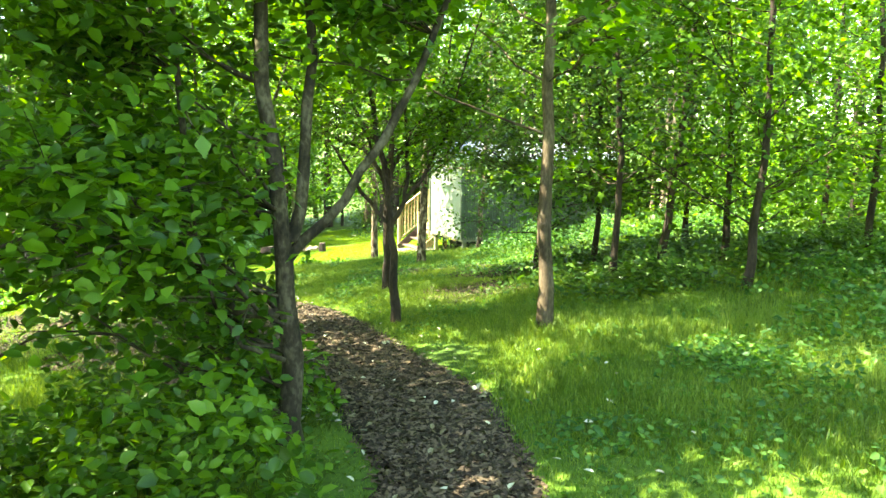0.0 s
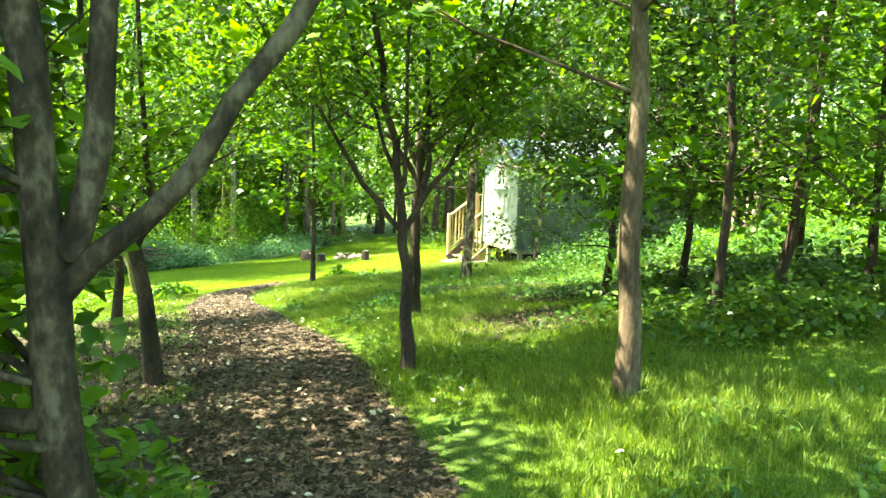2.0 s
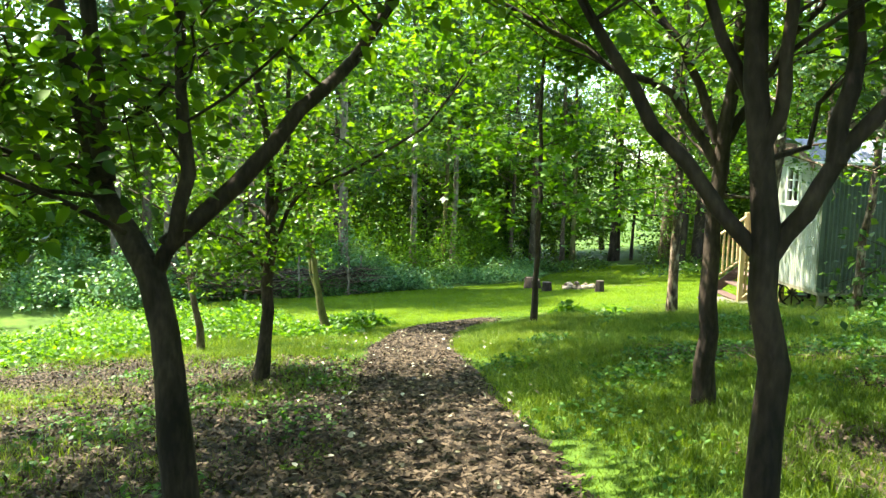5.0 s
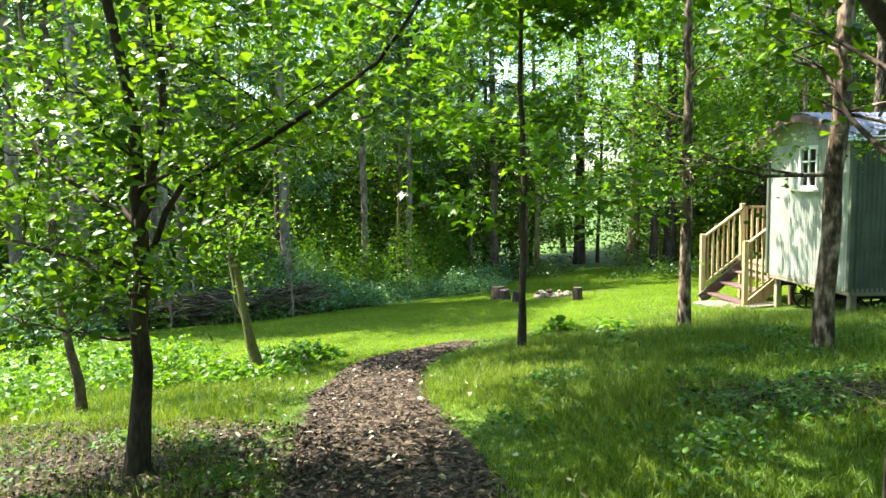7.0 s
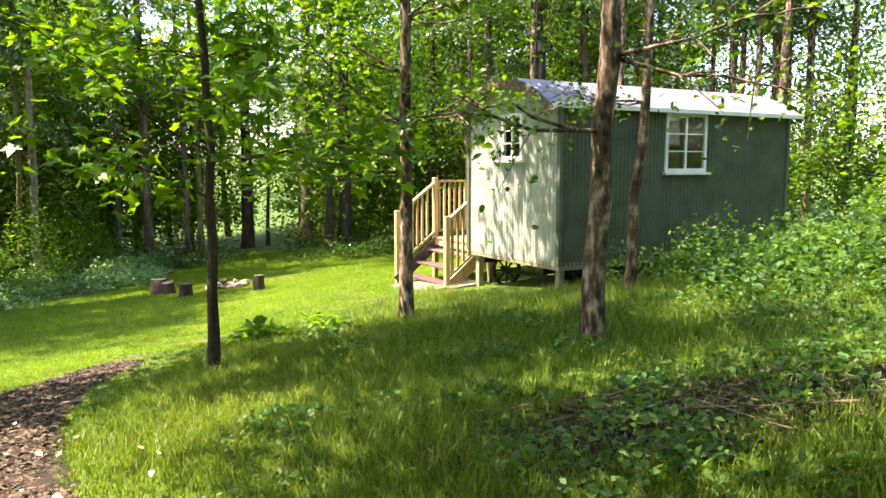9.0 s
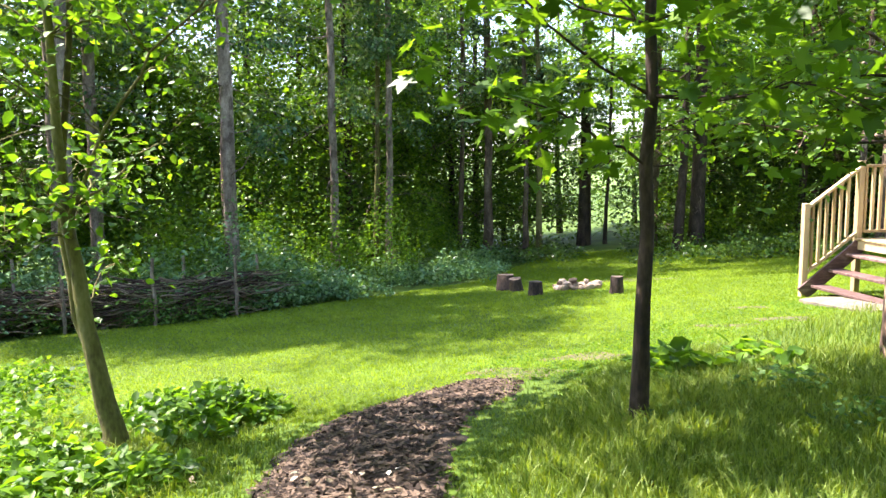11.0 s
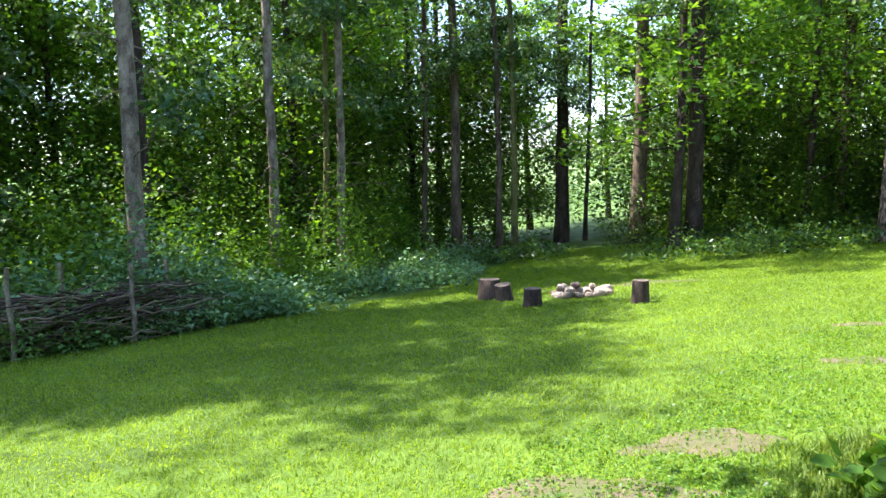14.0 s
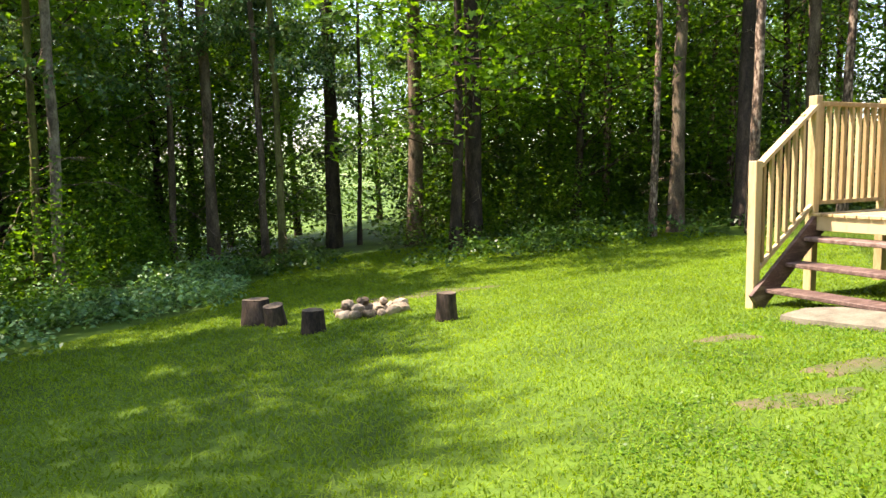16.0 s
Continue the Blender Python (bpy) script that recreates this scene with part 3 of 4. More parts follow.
def lining():
    """The boarded inside, as thick walls behind the iron, with the window openings through them."""
    def add(x0, x1, y0, y1, z0, z1):
        part("inner_panel", box(x1 - x0, y1 - y0, z1 - z0, ((x0 + x1) / 2, (y0 + y1) / 2, (z0 + z1) / 2), 0), DARKWOOD, hut)
    a0, a1, z0, z1 = SIDE_HOLE
    y0, y1 = 0.02, 0.08
    add(0.09, a0, y0, y1, 0.06, HH), add(a1, HL - 0.09, y0, y1, 0.06, HH), add(a0, a1, y0, y1, 0.06, z0), add(a0, a1, y0, y1, z1, HH)
    a0, a1, z0, z1 = END_HOLE
    add(0.02, 0.08, 0.02, a0, 0.06, HH), add(0.02, 0.08, a1, HW - 0.02, 0.06, HH), add(0.02, 0.08, a0, a1, 0.06, z0), add(0.02, 0.08, a0, a1, z1, HH)
    add(0.09, HL - 0.09, HW - 0.08, HW - 0.02, 0.06, HH), add(HL - 0.08, HL - 0.02, 0.02, HW - 0.02, 0.06, HH)
    part("floor_panel", box(HL, HW, 0.11, (HL / 2, HW / 2, -0.005), 0), DARKWOOD, hut)


lining()


def roof():
    """Curved roof of corrugated sheets whose ridges run over the arch."""
    bm = bmesh.new()
    x0, x1, rows = -0.3, HL + 0.22, 22
    n = int((x1 - x0) / 0.076 * 6)
    for lift, flip in ((0.02, False), (0.0, True)):
        grid = []
        for i in range(n + 1):
            x = x0 + (x1 - x0) * i / n
            o = 0.01 * math.sin(2 * math.pi * x / 0.076)
            grid.append([bm.verts.new((x, v, arch(v) + 0.02 + o + lift)) for v in np.linspace(-0.15, HW + 0.15, rows + 1)])
        for i in range(n):
            for j in range(rows):
                q = (grid[i][j], grid[i + 1][j], grid[i + 1][j + 1], grid[i][j + 1])
                bm.faces.new(q[::-1] if flip else q)
    return bm


part("roof", roof(), TIN_ROOF, hut, "galvanised corrugated curved roof", True)


def arch_board(x, drop, thick):
    bm = bmesh.new()
    vs = np.linspace(-0.15, HW + 0.15, 25)
    rows = [[bm.verts.new((x + dx, v, arch(v) + dz)) for v in vs] for dx, dz in ((0, 0.015), (thick, 0.015), (thick, -drop), (0, -drop))]
    for k in range(4):
        for j in range(24):
            bm.faces.new((rows[k][j], rows[(k + 1) % 4][j], rows[(k + 1) % 4][j + 1], rows[k][j + 1]))
    bm.faces.new([rows[k][0] for k in range(4)])
    bm.faces.new([rows[k][24] for k in range(3, -1, -1)])
    return bm


part("barge_board", arch_board(-0.3, 0.1, 0.03), TREAD, hut, "brown curved barge board")
part("barge_board", arch_board(HL + 0.19, 0.1, 0.03), TREAD, hut)
part("fascia", box(HL + 0.5, 0.025, 0.07, (HL / 2 - 0.04, -0.16, HH - 0.045)), WHITE, hut, "pale eaves board")
part("fascia", box(HL + 0.5, 0.025, 0.07, (HL / 2 - 0.04, HW + 0.16, HH - 0.045)), WHITE, hut)
for x, y in ((-0.015, -0.015), (-0.015, HW + 0.015), (HL + 0.015, -0.015), (HL + 0.015, HW + 0.015)):
    part("corner_trim", box(0.07, 0.07, HH - 0.02, (x, y, HH / 2)), TIN_GREEN, hut)


def window(width, height, m, lights):
    """Casement window with frame, glazing bars, panes and sill; local x along the wall, -y outwards."""
    w = new("window")
    w.parent = hut
    w.matrix_local = m
    f, t = 0.06, 0.06
    for dx in (-width / 2 + f / 2, width / 2 - f / 2):
        part("frame", box(f, t, height, (dx, 0, 0)), WHITE, w, "white painted frame")
    for dz in (-height / 2 + f / 2, height / 2 - f / 2):
        part("frame", box(width - 2 * f, t, f, (0, 0, dz)), WHITE, w)
    part("sill", box(width + 0.1, 0.11, 0.04, (0, -0.04, -height / 2 - 0.02)), WHITE, w, "white sill")
    iw, ih = width - 2 * f, height - 2 * f
    for k in range(1, 2 * lights):
        part("glazing_bar", box(0.045 if k == lights else 0.02, 0.035, ih, (-iw / 2 + iw * k / (2 * lights), 0, 0), 0.002), WHITE, w)
    for k in range(1, 3 if lights == 1 else 2):
        part("glazing_bar", box(iw, 0.03, 0.02, (0, 0.001, -ih / 2 + ih * k / (3 if lights == 1 else 2)), 0.002), WHITE, w)
    pane = part("pane", box(iw, 0.005, ih, (0, 0.006, 0), 0), GLASS, w, "clear glass")
    pane.visible_shadow = False


a0, a1, z0, z1 = SIDE_HOLE
window(a1 - a0, z1 - z0, pose((a0 + a1) / 2, 0.005, (z0 + z1) / 2), 1)
a0, a1, z0, z1 = END_HOLE
window(a1 - a0, z1 - z0, pose(0.005, (a0 + a1) / 2, (z0 + z1) / 2, 0, 0, -90), 1)


def rim(radius, width, thick):
    bm = bmesh.new()
    n = 28
    prof = [(radius, -width / 2), (radius, width / 2), (radius - thick, width / 2), (radius - thick, -width / 2)]
    rows = [[bm.verts.new((r * math.cos(a), y, r * math.sin(a))) for r, y in prof] for a in [2 * math.pi * i / n for i in range(n)]]
    for i in range(n):
        for k in range(4):
            bm.faces.new((rows[i][k], rows[(i + 1) % n][k], rows[(i + 1) % n][(k + 1) % 4], rows[i][(k + 1) % 4]))
    return bm


def wheel(x, y, z):
    """Iron wheel: rim, hub and eight spokes."""
    w = part("wheel", rim(0.28, 0.07, 0.03), IRON, hut, "black spoked iron wheel")
    w.matrix_local = pose(x, y, z)
    part("hub", rim(0.06, 0.1, 0.035), IRON, w)
    for k in range(8):
        a = math.pi * k / 4
        part("spoke", beam((0.05 * math.cos(a), 0, 0.05 * math.sin(a)), (0.255 * math.cos(a), 0, 0.255 * math.sin(a)), 0.03, 0.02, 0), IRON, w)


for x in (0.55, HL - 0.6):
    part("axle", beam((x, 0.15, -0.32), (x, HW - 0.15, -0.32), 0.07, 0.07), IRON, hut, "black iron axle")
    for y in (0.3, HW - 0.3):
        wheel(x, y, -0.33)
for x in (0.12, HL - 0.12):
    for y in (0.12, HW - 0.12):
        part("leg", box(0.1, 0.1, 0.75, (x, y, -0.42)), DARKWOOD, hut)
for y in (0.4, HW - 0.4):
    part("chassis_beam", beam((0.0, y, -0.11), (HL, y, -0.11), 0.08, 0.1), IRON, hut)


def pipe(r, z0, z1, at):
    rng = np.random.default_rng(3)
    v, f = tube([(at[0], at[1], z0 + (z1 - z0) * k / 6) for k in range(7)], r, r, 16, rng, 0)
    return raw("flue", v, f)


link("flue", pipe(0.06, HH + 0.2, HH + 1.05, (1.0, 1.75)), IRON, hut, "black stove pipe")
link("flue_cowl", pipe(0.085, HH + 1.0, HH + 1.16, (1.0, 1.75)), IRON, hut)

# ---- deck with steps ----
deck = new("timber_deck")
deck.matrix_world = HUT
tagged(deck, "pale softwood deck with railings beside the hut", "deck")
DZ = 0.04
U0, U1, V0, V1 = 0.52, 3.0, 2.55, 4.62
BASE = -0.85
for k in range(17):
    v = V0 + 0.06 + k * 0.122
    part("deck_board", box(U1 - U0 + 0.06, 0.112, 0.028, ((U0 + U1) / 2, v, DZ - 0.014), 0.003), TIMBER, deck)
part("joist", beam((U0 + 0.02, V0, DZ - 0.1), (U0 + 0.02, V1, DZ - 0.1), 0.045, 0.14), TIMBER, deck)
part("joist", beam((U1, V0, DZ - 0.1), (U1, V1, DZ - 0.1), 0.045, 0.14), TIMBER, deck)
part("joist", beam((U0, V1, DZ - 0.1), (U1, V1, DZ - 0.1), 0.045, 0.14), TIMBER, deck)
for u, v in ((0.58, V1), (1.75, V1), (U1, V1), (0.58, V0 + 0.05), (U1, V0 + 0.05)):
    tall = not (u > 1 and v < 3)
    z1 = DZ + (1.18 if tall else 0)
    part("post", box(0.092, 0.092, z1 + 1.15, (u, v + 0.05, (z1 - 1.15) / 2), 0.006), TIMBER, deck)
for a, b in (((0.55, V1 + 0.05), (U1, V1 + 0.05)), ((U1, V0 + 0.1), (U1, V1 + 0.05))):
    part("handrail", beam((*a, DZ + 1.1), (*b, DZ + 1.1), 0.07, 0.045), TIMBER, deck)
    part("bottom_rail", beam((*a, DZ + 0.1), (*b, DZ + 0.1), 0.05, 0.04), TIMBER, deck)
    n = int(math.hypot(b[0] - a[0], b[1] - a[1]) / 0.12)
    for k in range(1, n):
        x, y = a[0] + (b[0] - a[0]) * k / n, a[1] + (b[1] - a[1]) * k / n
        part("baluster", box(0.042, 0.042, 0.98, (x, y, DZ + 0.6), 0.003), TIMBER, deck)

steps = new("timber_steps")
steps.matrix_world = HUT
tagged(steps, "softwood steps with brown stained treads and railings", "steps")
P0, SV = -0.33, (V0 + 0.15, V1 + 0.02)
for v in SV:
    part("newel_post", box(0.092, 0.092, 1.5, (P0 + 0.05, v + 0.02, -0.17), 0.006), TIMBER, steps)
    part("stringer", beam((P0 + 0.0, v - 0.05 if v > 3.5 else v + 0.09, -0.8), (0.58, v - 0.05 if v > 3.5 else v + 0.09, -0.06), 0.045, 0.22), TREAD if v > 3.5 else TIMBER, steps)
    part("handrail", beam((P0 + 0.05, v + 0.02, 0.5), (0.58, v + 0.02, 1.13), 0.085, 0.04), TIMBER, steps)
    part("bottom_rail", beam((P0 + 0.05, v + 0.02, -0.52), (0.58, v + 0.02, 0.14), 0.05, 0.04), TIMBER, steps)
    for k in range(1, 7):
        q = k / 7
        part("baluster", box(0.04, 0.04, 0.98, (P0 + 0.05 + (0.45 - P0) * q, v + 0.02, -0.01 + 0.645 * q), 0.003), TIMBER, steps)
for k in range(3):
    part("tread", box(0.27, SV[1] - SV[0] - 0.18, 0.04, (-0.08 + 0.27 * k, (SV[0] + SV[1]) / 2 + 0.02, -0.68 + 0.235 * k), 0.006), TREAD, steps, "brown stained tread")


def slab(at, sx, sy, seed):
    rng = np.random.default_rng(seed)
    bm = bmesh.new()
    n = 14
    ring_ = [(sx * (1 + rng.normal(0, 0.07)) * np.sign(math.cos(a)) * abs(math.cos(a)) ** 0.5, sy * (1 + rng.normal(0, 0.07)) * np.sign(math.sin(a)) * abs(math.sin(a)) ** 0.5) for a in [2 * math.pi * i / n for i in range(n)]]
    top = [bm.verts.new((x, y, 0.03)) for x, y in ring_]
    low = [bm.verts.new((x * 1.03, y * 1.03, -0.06)) for x, y in ring_]
    bm.faces.new(top)
    for i in range(n):
        bm.faces.new((low[i], low[(i + 1) % n], top[(i + 1) % n], top[i]))
    me = bpy.data.meshes.new("paving_slab")
    bm.to_mesh(me)
    bm.free()
    ob = link("paving_slab", me, SLAB, shade=False)
    ob.matrix_world = pose(at[0], at[1], float(ground_z(*at)) + 0.015, -4, -4.5, 21)
    tagged(ob, "pale stone slab set in the grass before the steps", "paving slab")


slab((-0.85, 23.3), 0.27, 0.75, 4)
slab((-0.15, 22.9), 0.35, 0.3, 6)


# ---- fire circle ----
def stump(at, r, h, seed, label, tilt=0.0):
    rng = np.random.default_rng(seed)
    ob = new("log_seat")
    ob.matrix_world = pose(at[0], at[1], float(ground_z(*at)) - 0.02, tilt, tilt * 0.5, rng.uniform(0, 360))
    tagged(ob, label, "log seat", "logs round the fire")
    n = 20
    lob = 1 + 0.06 * np.sin(3 * np.arange(n) * 2 * np.pi / n + 1) + rng.normal(0, 0.025, n)
    bm = bmesh.new()
    rows = [[bm.verts.new((r * s * lob[i] * math.cos(2 * math.pi * i / n), r * s * lob[i] * math.sin(2 * math.pi * i / n), z)) for i in range(n)] for z, s in ((-0.03, 1.18), (h * 0.3, 1.05), (h * 0.7, 0.98), (h - 0.01, 0.95), (h, 0.92))]
    for k in range(4):
        for i in range(n):
            bm.faces.new((rows[k][i], rows[k][(i + 1) % n], rows[k + 1][(i + 1) % n], rows[k + 1][i]))
    part("bark", bm, BARK_DARK, ob, "", True)
    bm = bmesh.new()
    bm.faces.new([bm.verts.new((r * 0.95 * lob[i] * math.cos(2 * math.pi * i / n), r * 0.95 * lob[i] * math.sin(2 * math.pi * i / n), h + 0.003 + 0.004 * (i % 2))) for i in range(n)])
    part("cut_face", bm, ENDGRAIN, ob, "sawn grey top")


stump((-6.42, 28.05), 0.19, 0.36, 1, "dark split log seat by the fire ring", 2)
stump((-6.1, 27.62), 0.14, 0.3, 5, "short grey log seat leaning by another", 9)
stump((-5.55, 26.6), 0.135, 0.29, 2, "weathered upright log seat on the lawn")
stump((-3.98, 26.3), 0.115, 0.34, 3, "tall grey sawn log seat by the fire ring")


def stone(at, r, seed, parent):
    rng = np.random.default_rng(seed)
    bm = bmesh.new()
    bmesh.ops.create_icosphere(bm, subdivisions=2, radius=r)
    k = Vector(rng.uniform(-9, 9, 3))
    sx, sy, sz = rng.uniform(0.8, 1.35), rng.uniform(0.7, 1.1), rng.uniform(0.5, 0.75)
    for v in bm.verts:
        v.co *= 1 + 0.45 * noise.noise(v.co / r * 0.9 + k)
        v.co = Vector((v.co.x * sx, v.co.y * sy, v.co.z * sz))
    bm.transform(pose(*at, rng.uniform(-20, 20), rng.uniform(-20, 20), rng.uniform(0, 360)))
    part("stone", bm, STONE, parent)


fire = new("fire_ring")
FX, FY = -4.86, 27.7
fz = float(ground_z(FX, FY))
fire.location = (FX, FY, fz)
tagged(fire, "ring of rough pale stones round a fire pit", "fire ring")
frng = np.random.default_rng(8)
for k in range(15):
    a = 2 * math.pi * k / 15
    x, y = 0.42 * math.cos(a), 0.38 * math.sin(a)
    stone((x, y, float(ground_z(FX + x, FY + y)) - fz + 0.05), frng.uniform(0.075, 0.135), 100 + k, fire)
for k in range(8):
    a = 2 * math.pi * k / 8 + 0.3
    stone((0.36 * math.cos(a), 0.32 * math.sin(a), 0.125), frng.uniform(0.055, 0.09), 140 + k, fire)
blot("ash_bed", "grey-brown ash inside the stone ring", (FX, FY), 0.36, 0.32, EARTH, 9, 0.02, category="ash")


# ---- brash hedge with stakes ----
HEDGE = np.array([(-15.5, 21.8), (-13.9, 22.7), (-12.1, 23.9), (-10.9, 25.9)])


def brash():
    rng = np.random.default_rng(21)
    pieces = []
    for k in range(620):
        q = rng.uniform(0, 3)
        i = min(int(q), 2)
        c = HEDGE[i] + (HEDGE[i + 1] - HEDGE[i]) * (q - i) + rng.normal(0, 0.22, 2)
        d = unit(HEDGE[i + 1] - HEDGE[i] + rng.normal(0, 0.25, 2))
        L = rng.uniform(0.5, 1.3)
        z = float(ground_z(*c)) + 0.05 + rng.random() * 0.75
        t = np.linspace(-L / 2, L / 2, 5)
        pts = np.stack([c[0] + t * d[0], c[1] + t * d[1], z + t * rng.normal(0, 0.18) + rng.normal(0, 0.03, 5)], 1)
        pieces.append(tube(pts, rng.uniform(0.008, 0.024), 0.005, 5, rng, 0.05))
    v, f = join(pieces)
    tagged(link("brash_pile", raw("brash_pile", v, f), TWIG), "dead hedge of stacked brown branches between stakes", "brash pile", kind="stuff")
    for k in range(9):
        q = 0.2 + k * 0.34
        i = min(int(q), 2)
        c = HEDGE[i] + (HEDGE[i + 1] - HEDGE[i]) * (q - i) + np.array([0.35, -0.3]) * (1 if k % 2 else -0.9)
        z = float(ground_z(*c))
        h = 1.15 + 0.25 * rng.random()
        v, f = tube([(c[0] + rng.normal(0, 0.015), c[1], z - 0.1 + (h + 0.1) * s / 5) for s in range(6)], 0.036, 0.03, 8, rng, 0.05)
        tagged(link("wooden_stake", raw("wooden_stake", v, f), BARK_PALE), "grey round wooden stake in the dead hedge", "stake", "hedge stakes")


brash()

# ---- trees beside the path ----
def up(h, lean=(0, 0), bend=0.1, r0=0.08, r1=0.02):
    """A single near-straight trunk."""
    return [([(0, 0, 0), (lean[0] * 0.3 + bend, lean[1] * 0.3, h * 0.33), (lean[0] * 0.65 - bend * 0.5, lean[1] * 0.65, h * 0.66), (lean[0], lean[1], h)], r0, r1)]


tree("alder_tree", "leafy forked alder tree with a long curved limb", (-0.85, 4.25),
     [([(0, 0, 0), (0.0, 0, 0.6), (0.0, 0, 1.2), (-0.12, 0.05, 2.2), (-0.2, 0.1, 4.0), (-0.2, 0.1, 6.0)], 0.085, 0.03),
      ([(0.0, 0.0, 1.2), (0.27, 0.1, 1.5), (0.6, 0.2, 1.98), (0.9, 0.3, 2.6), (1.25, 0.4, 3.7)], 0.042, 0.02),
      ([(0.0, 0.0, 0.9), (-0.22, -0.02, 0.86), (-0.45, 0.0, 1.1), (-0.6, 0.05, 1.9), (-0.7, 0.1, 3.4)], 0.045, 0.015),
      ([(0.02, 0.03, 1.3), (0.12, 0.1, 2.0), (0.16, 0.15, 3.2), (0.2, 0.2, 5.0)], 0.05, 0.02),
      ([(-0.02, -0.04, 0.6), (-0.18, -0.3, 0.75), (-0.3, -0.5, 1.1), (-0.4, -0.6, 1.8)], 0.02, 0.008)],
     BARK_ALDER, LEAF, 101, reach=1.15, boughs=40, low=0.1, twigs=5, per=26, size=0.085, spread=0.14, aim=3.0, loose=0.12, limb_low=0.7, canopy=((-0.3, 0.8, 5.6), 2.2, 1.6, 3400))
tree("cherry_tree", "dark multi-stemmed cherry tree beside the path", (-0.42, 8.33),
     [([(0, 0, 0), (-0.02, 0, 0.6), (-0.06, 0, 1.1), (-0.11, 0, 1.6), (-0.2, 0.05, 2.2), (-0.38, 0.1, 3.2), (-0.6, 0.1, 5.2)], 0.068, 0.02),
      ([(-0.06, 0.0, 1.2), (0.02, 0.0, 1.36), (0.1, 0.0, 1.48), (0.25, 0.0, 1.68), (0.39, 0.02, 1.9), (0.6, 0.05, 2.3), (0.95, 0.1, 3.6)], 0.04, 0.012),
      ([(-0.08, 0.0, 1.22), (-0.3, 0.0, 1.5), (-0.48, 0.0, 1.74), (-0.63, 0.02, 2.0), (-0.95, 0.05, 2.4), (-1.5, 0.1, 3.2)], 0.032, 0.01),
      ([(-0.09, 0.0, 1.45), (-0.05, -0.05, 1.75), (-0.04, -0.1, 2.3), (0.06, -0.15, 4.4)], 0.03, 0.012),
      ([(0.1, 0.0, 1.48), (0.14, 0.06, 1.9), (0.12, 0.1, 2.6), (0.25, 0.1, 4.6)], 0.035, 0.012),
      ([(-0.12, 0.02, 1.65), (-0.3, 0.1, 2.1), (-0.55, 0.15, 2.9), (-0.8, 0.2, 4.2)], 0.024, 0.01)],
     BARK_DARK, LEAF, 102, reach=1.2, boughs=12, low=0.3, twigs=5, per=24, size=0.07, spread=0.16, rise=0.7, limb_low=0.45, canopy=((0, 0, 5.8), 2.0, 1.5, 2200))
tree("maple_tree", "young maple with a straight brown trunk", (1.1, 6.95),
     up(7.5, (0.05, 0.9), 0.0, 0.085, 0.03), BARK, LEAF_MAPLE, 103, reach=2.3, boughs=38, low=0.22, twigs=6, per=14, size=0.12, spread=0.2, style="maple", rise=0.22, canopy=((0.2, 0, 6.2), 2.2, 1.6, 2200))
tree("cherry_tree", "dark-barked tree with arching limbs beside the path", (-0.72, 11.45),
     [([(0, 0, 0), (0.0, 0, 0.8), (0.03, 0, 1.9), (0.1, 0.05, 3.0), (0.15, 0.1, 6.0)], 0.095, 0.03),
      ([(0.0, 0.0, 1.8), (-0.3, -0.05, 2.25), (-0.8, -0.1, 2.5), (-1.5, -0.2, 2.95), (-2.1, -0.2, 3.2)], 0.045, 0.01),
      ([(0.0, 0.0, 1.95), (-0.25, 0.0, 2.6), (-0.6, 0.1, 3.2), (-0.9, 0.1, 4.6)], 0.045, 0.012),
      ([(0.03, 0.0, 1.9), (0.4, 0.1, 2.6), (0.9, 0.2, 3.4), (1.1, 0.2, 4.8)], 0.045, 0.012)],
     BARK_DARK, LEAF, 104, reach=1.3, boughs=14, low=0.45, twigs=5, per=24, size=0.07, spread=0.18, rise=0.5, canopy=((-0.5, 1.0, 5.8), 2.4, 1.5, 3200))
tree("oak_tree", "young oak forking low beside the path", (-2.56, 8.27),
     [([(0, 0, 0), (-0.05, 0, 0.7), (-0.15, 0, 1.25), (-0.45, 0.05, 1.65), (-0.75, 0.1, 2.4), (-0.95, 0.1, 3.6), (-1.1, 0.1, 5.5)], 0.09, 0.02),
      ([(-0.14, 0.0, 1.2), (-0.02, 0.05, 1.6), (-0.08, 0.1, 2.4), (-0.12, 0.1, 4.5)], 0.045, 0.015),
      ([(-0.1, 0.03, 1.35), (0.22, 0.42, 1.85), (0.42, 0.9, 2.4), (0.68, 1.4, 3.4)], 0.05, 0.02),
      ([(-0.4, 0.03, 1.6), (-0.48, 0.03, 2.3), (-0.55, 0.05, 3.6), (-0.5, 0, 5.0)], 0.05, 0.015),
      ([(-0.35, 0.0, 1.6), (-0.8, -0.05, 1.72), (-1.4, -0.1, 1.75)], 0.022, 0.008)],
     BARK_DARK, LEAF, 105, reach=1.2, boughs=13, low=0.4, twigs=5, per=26, size=0.07, spread=0.18, rise=0.35, canopy=((-0.4, 0, 5.4), 2.1, 1.5, 2600))
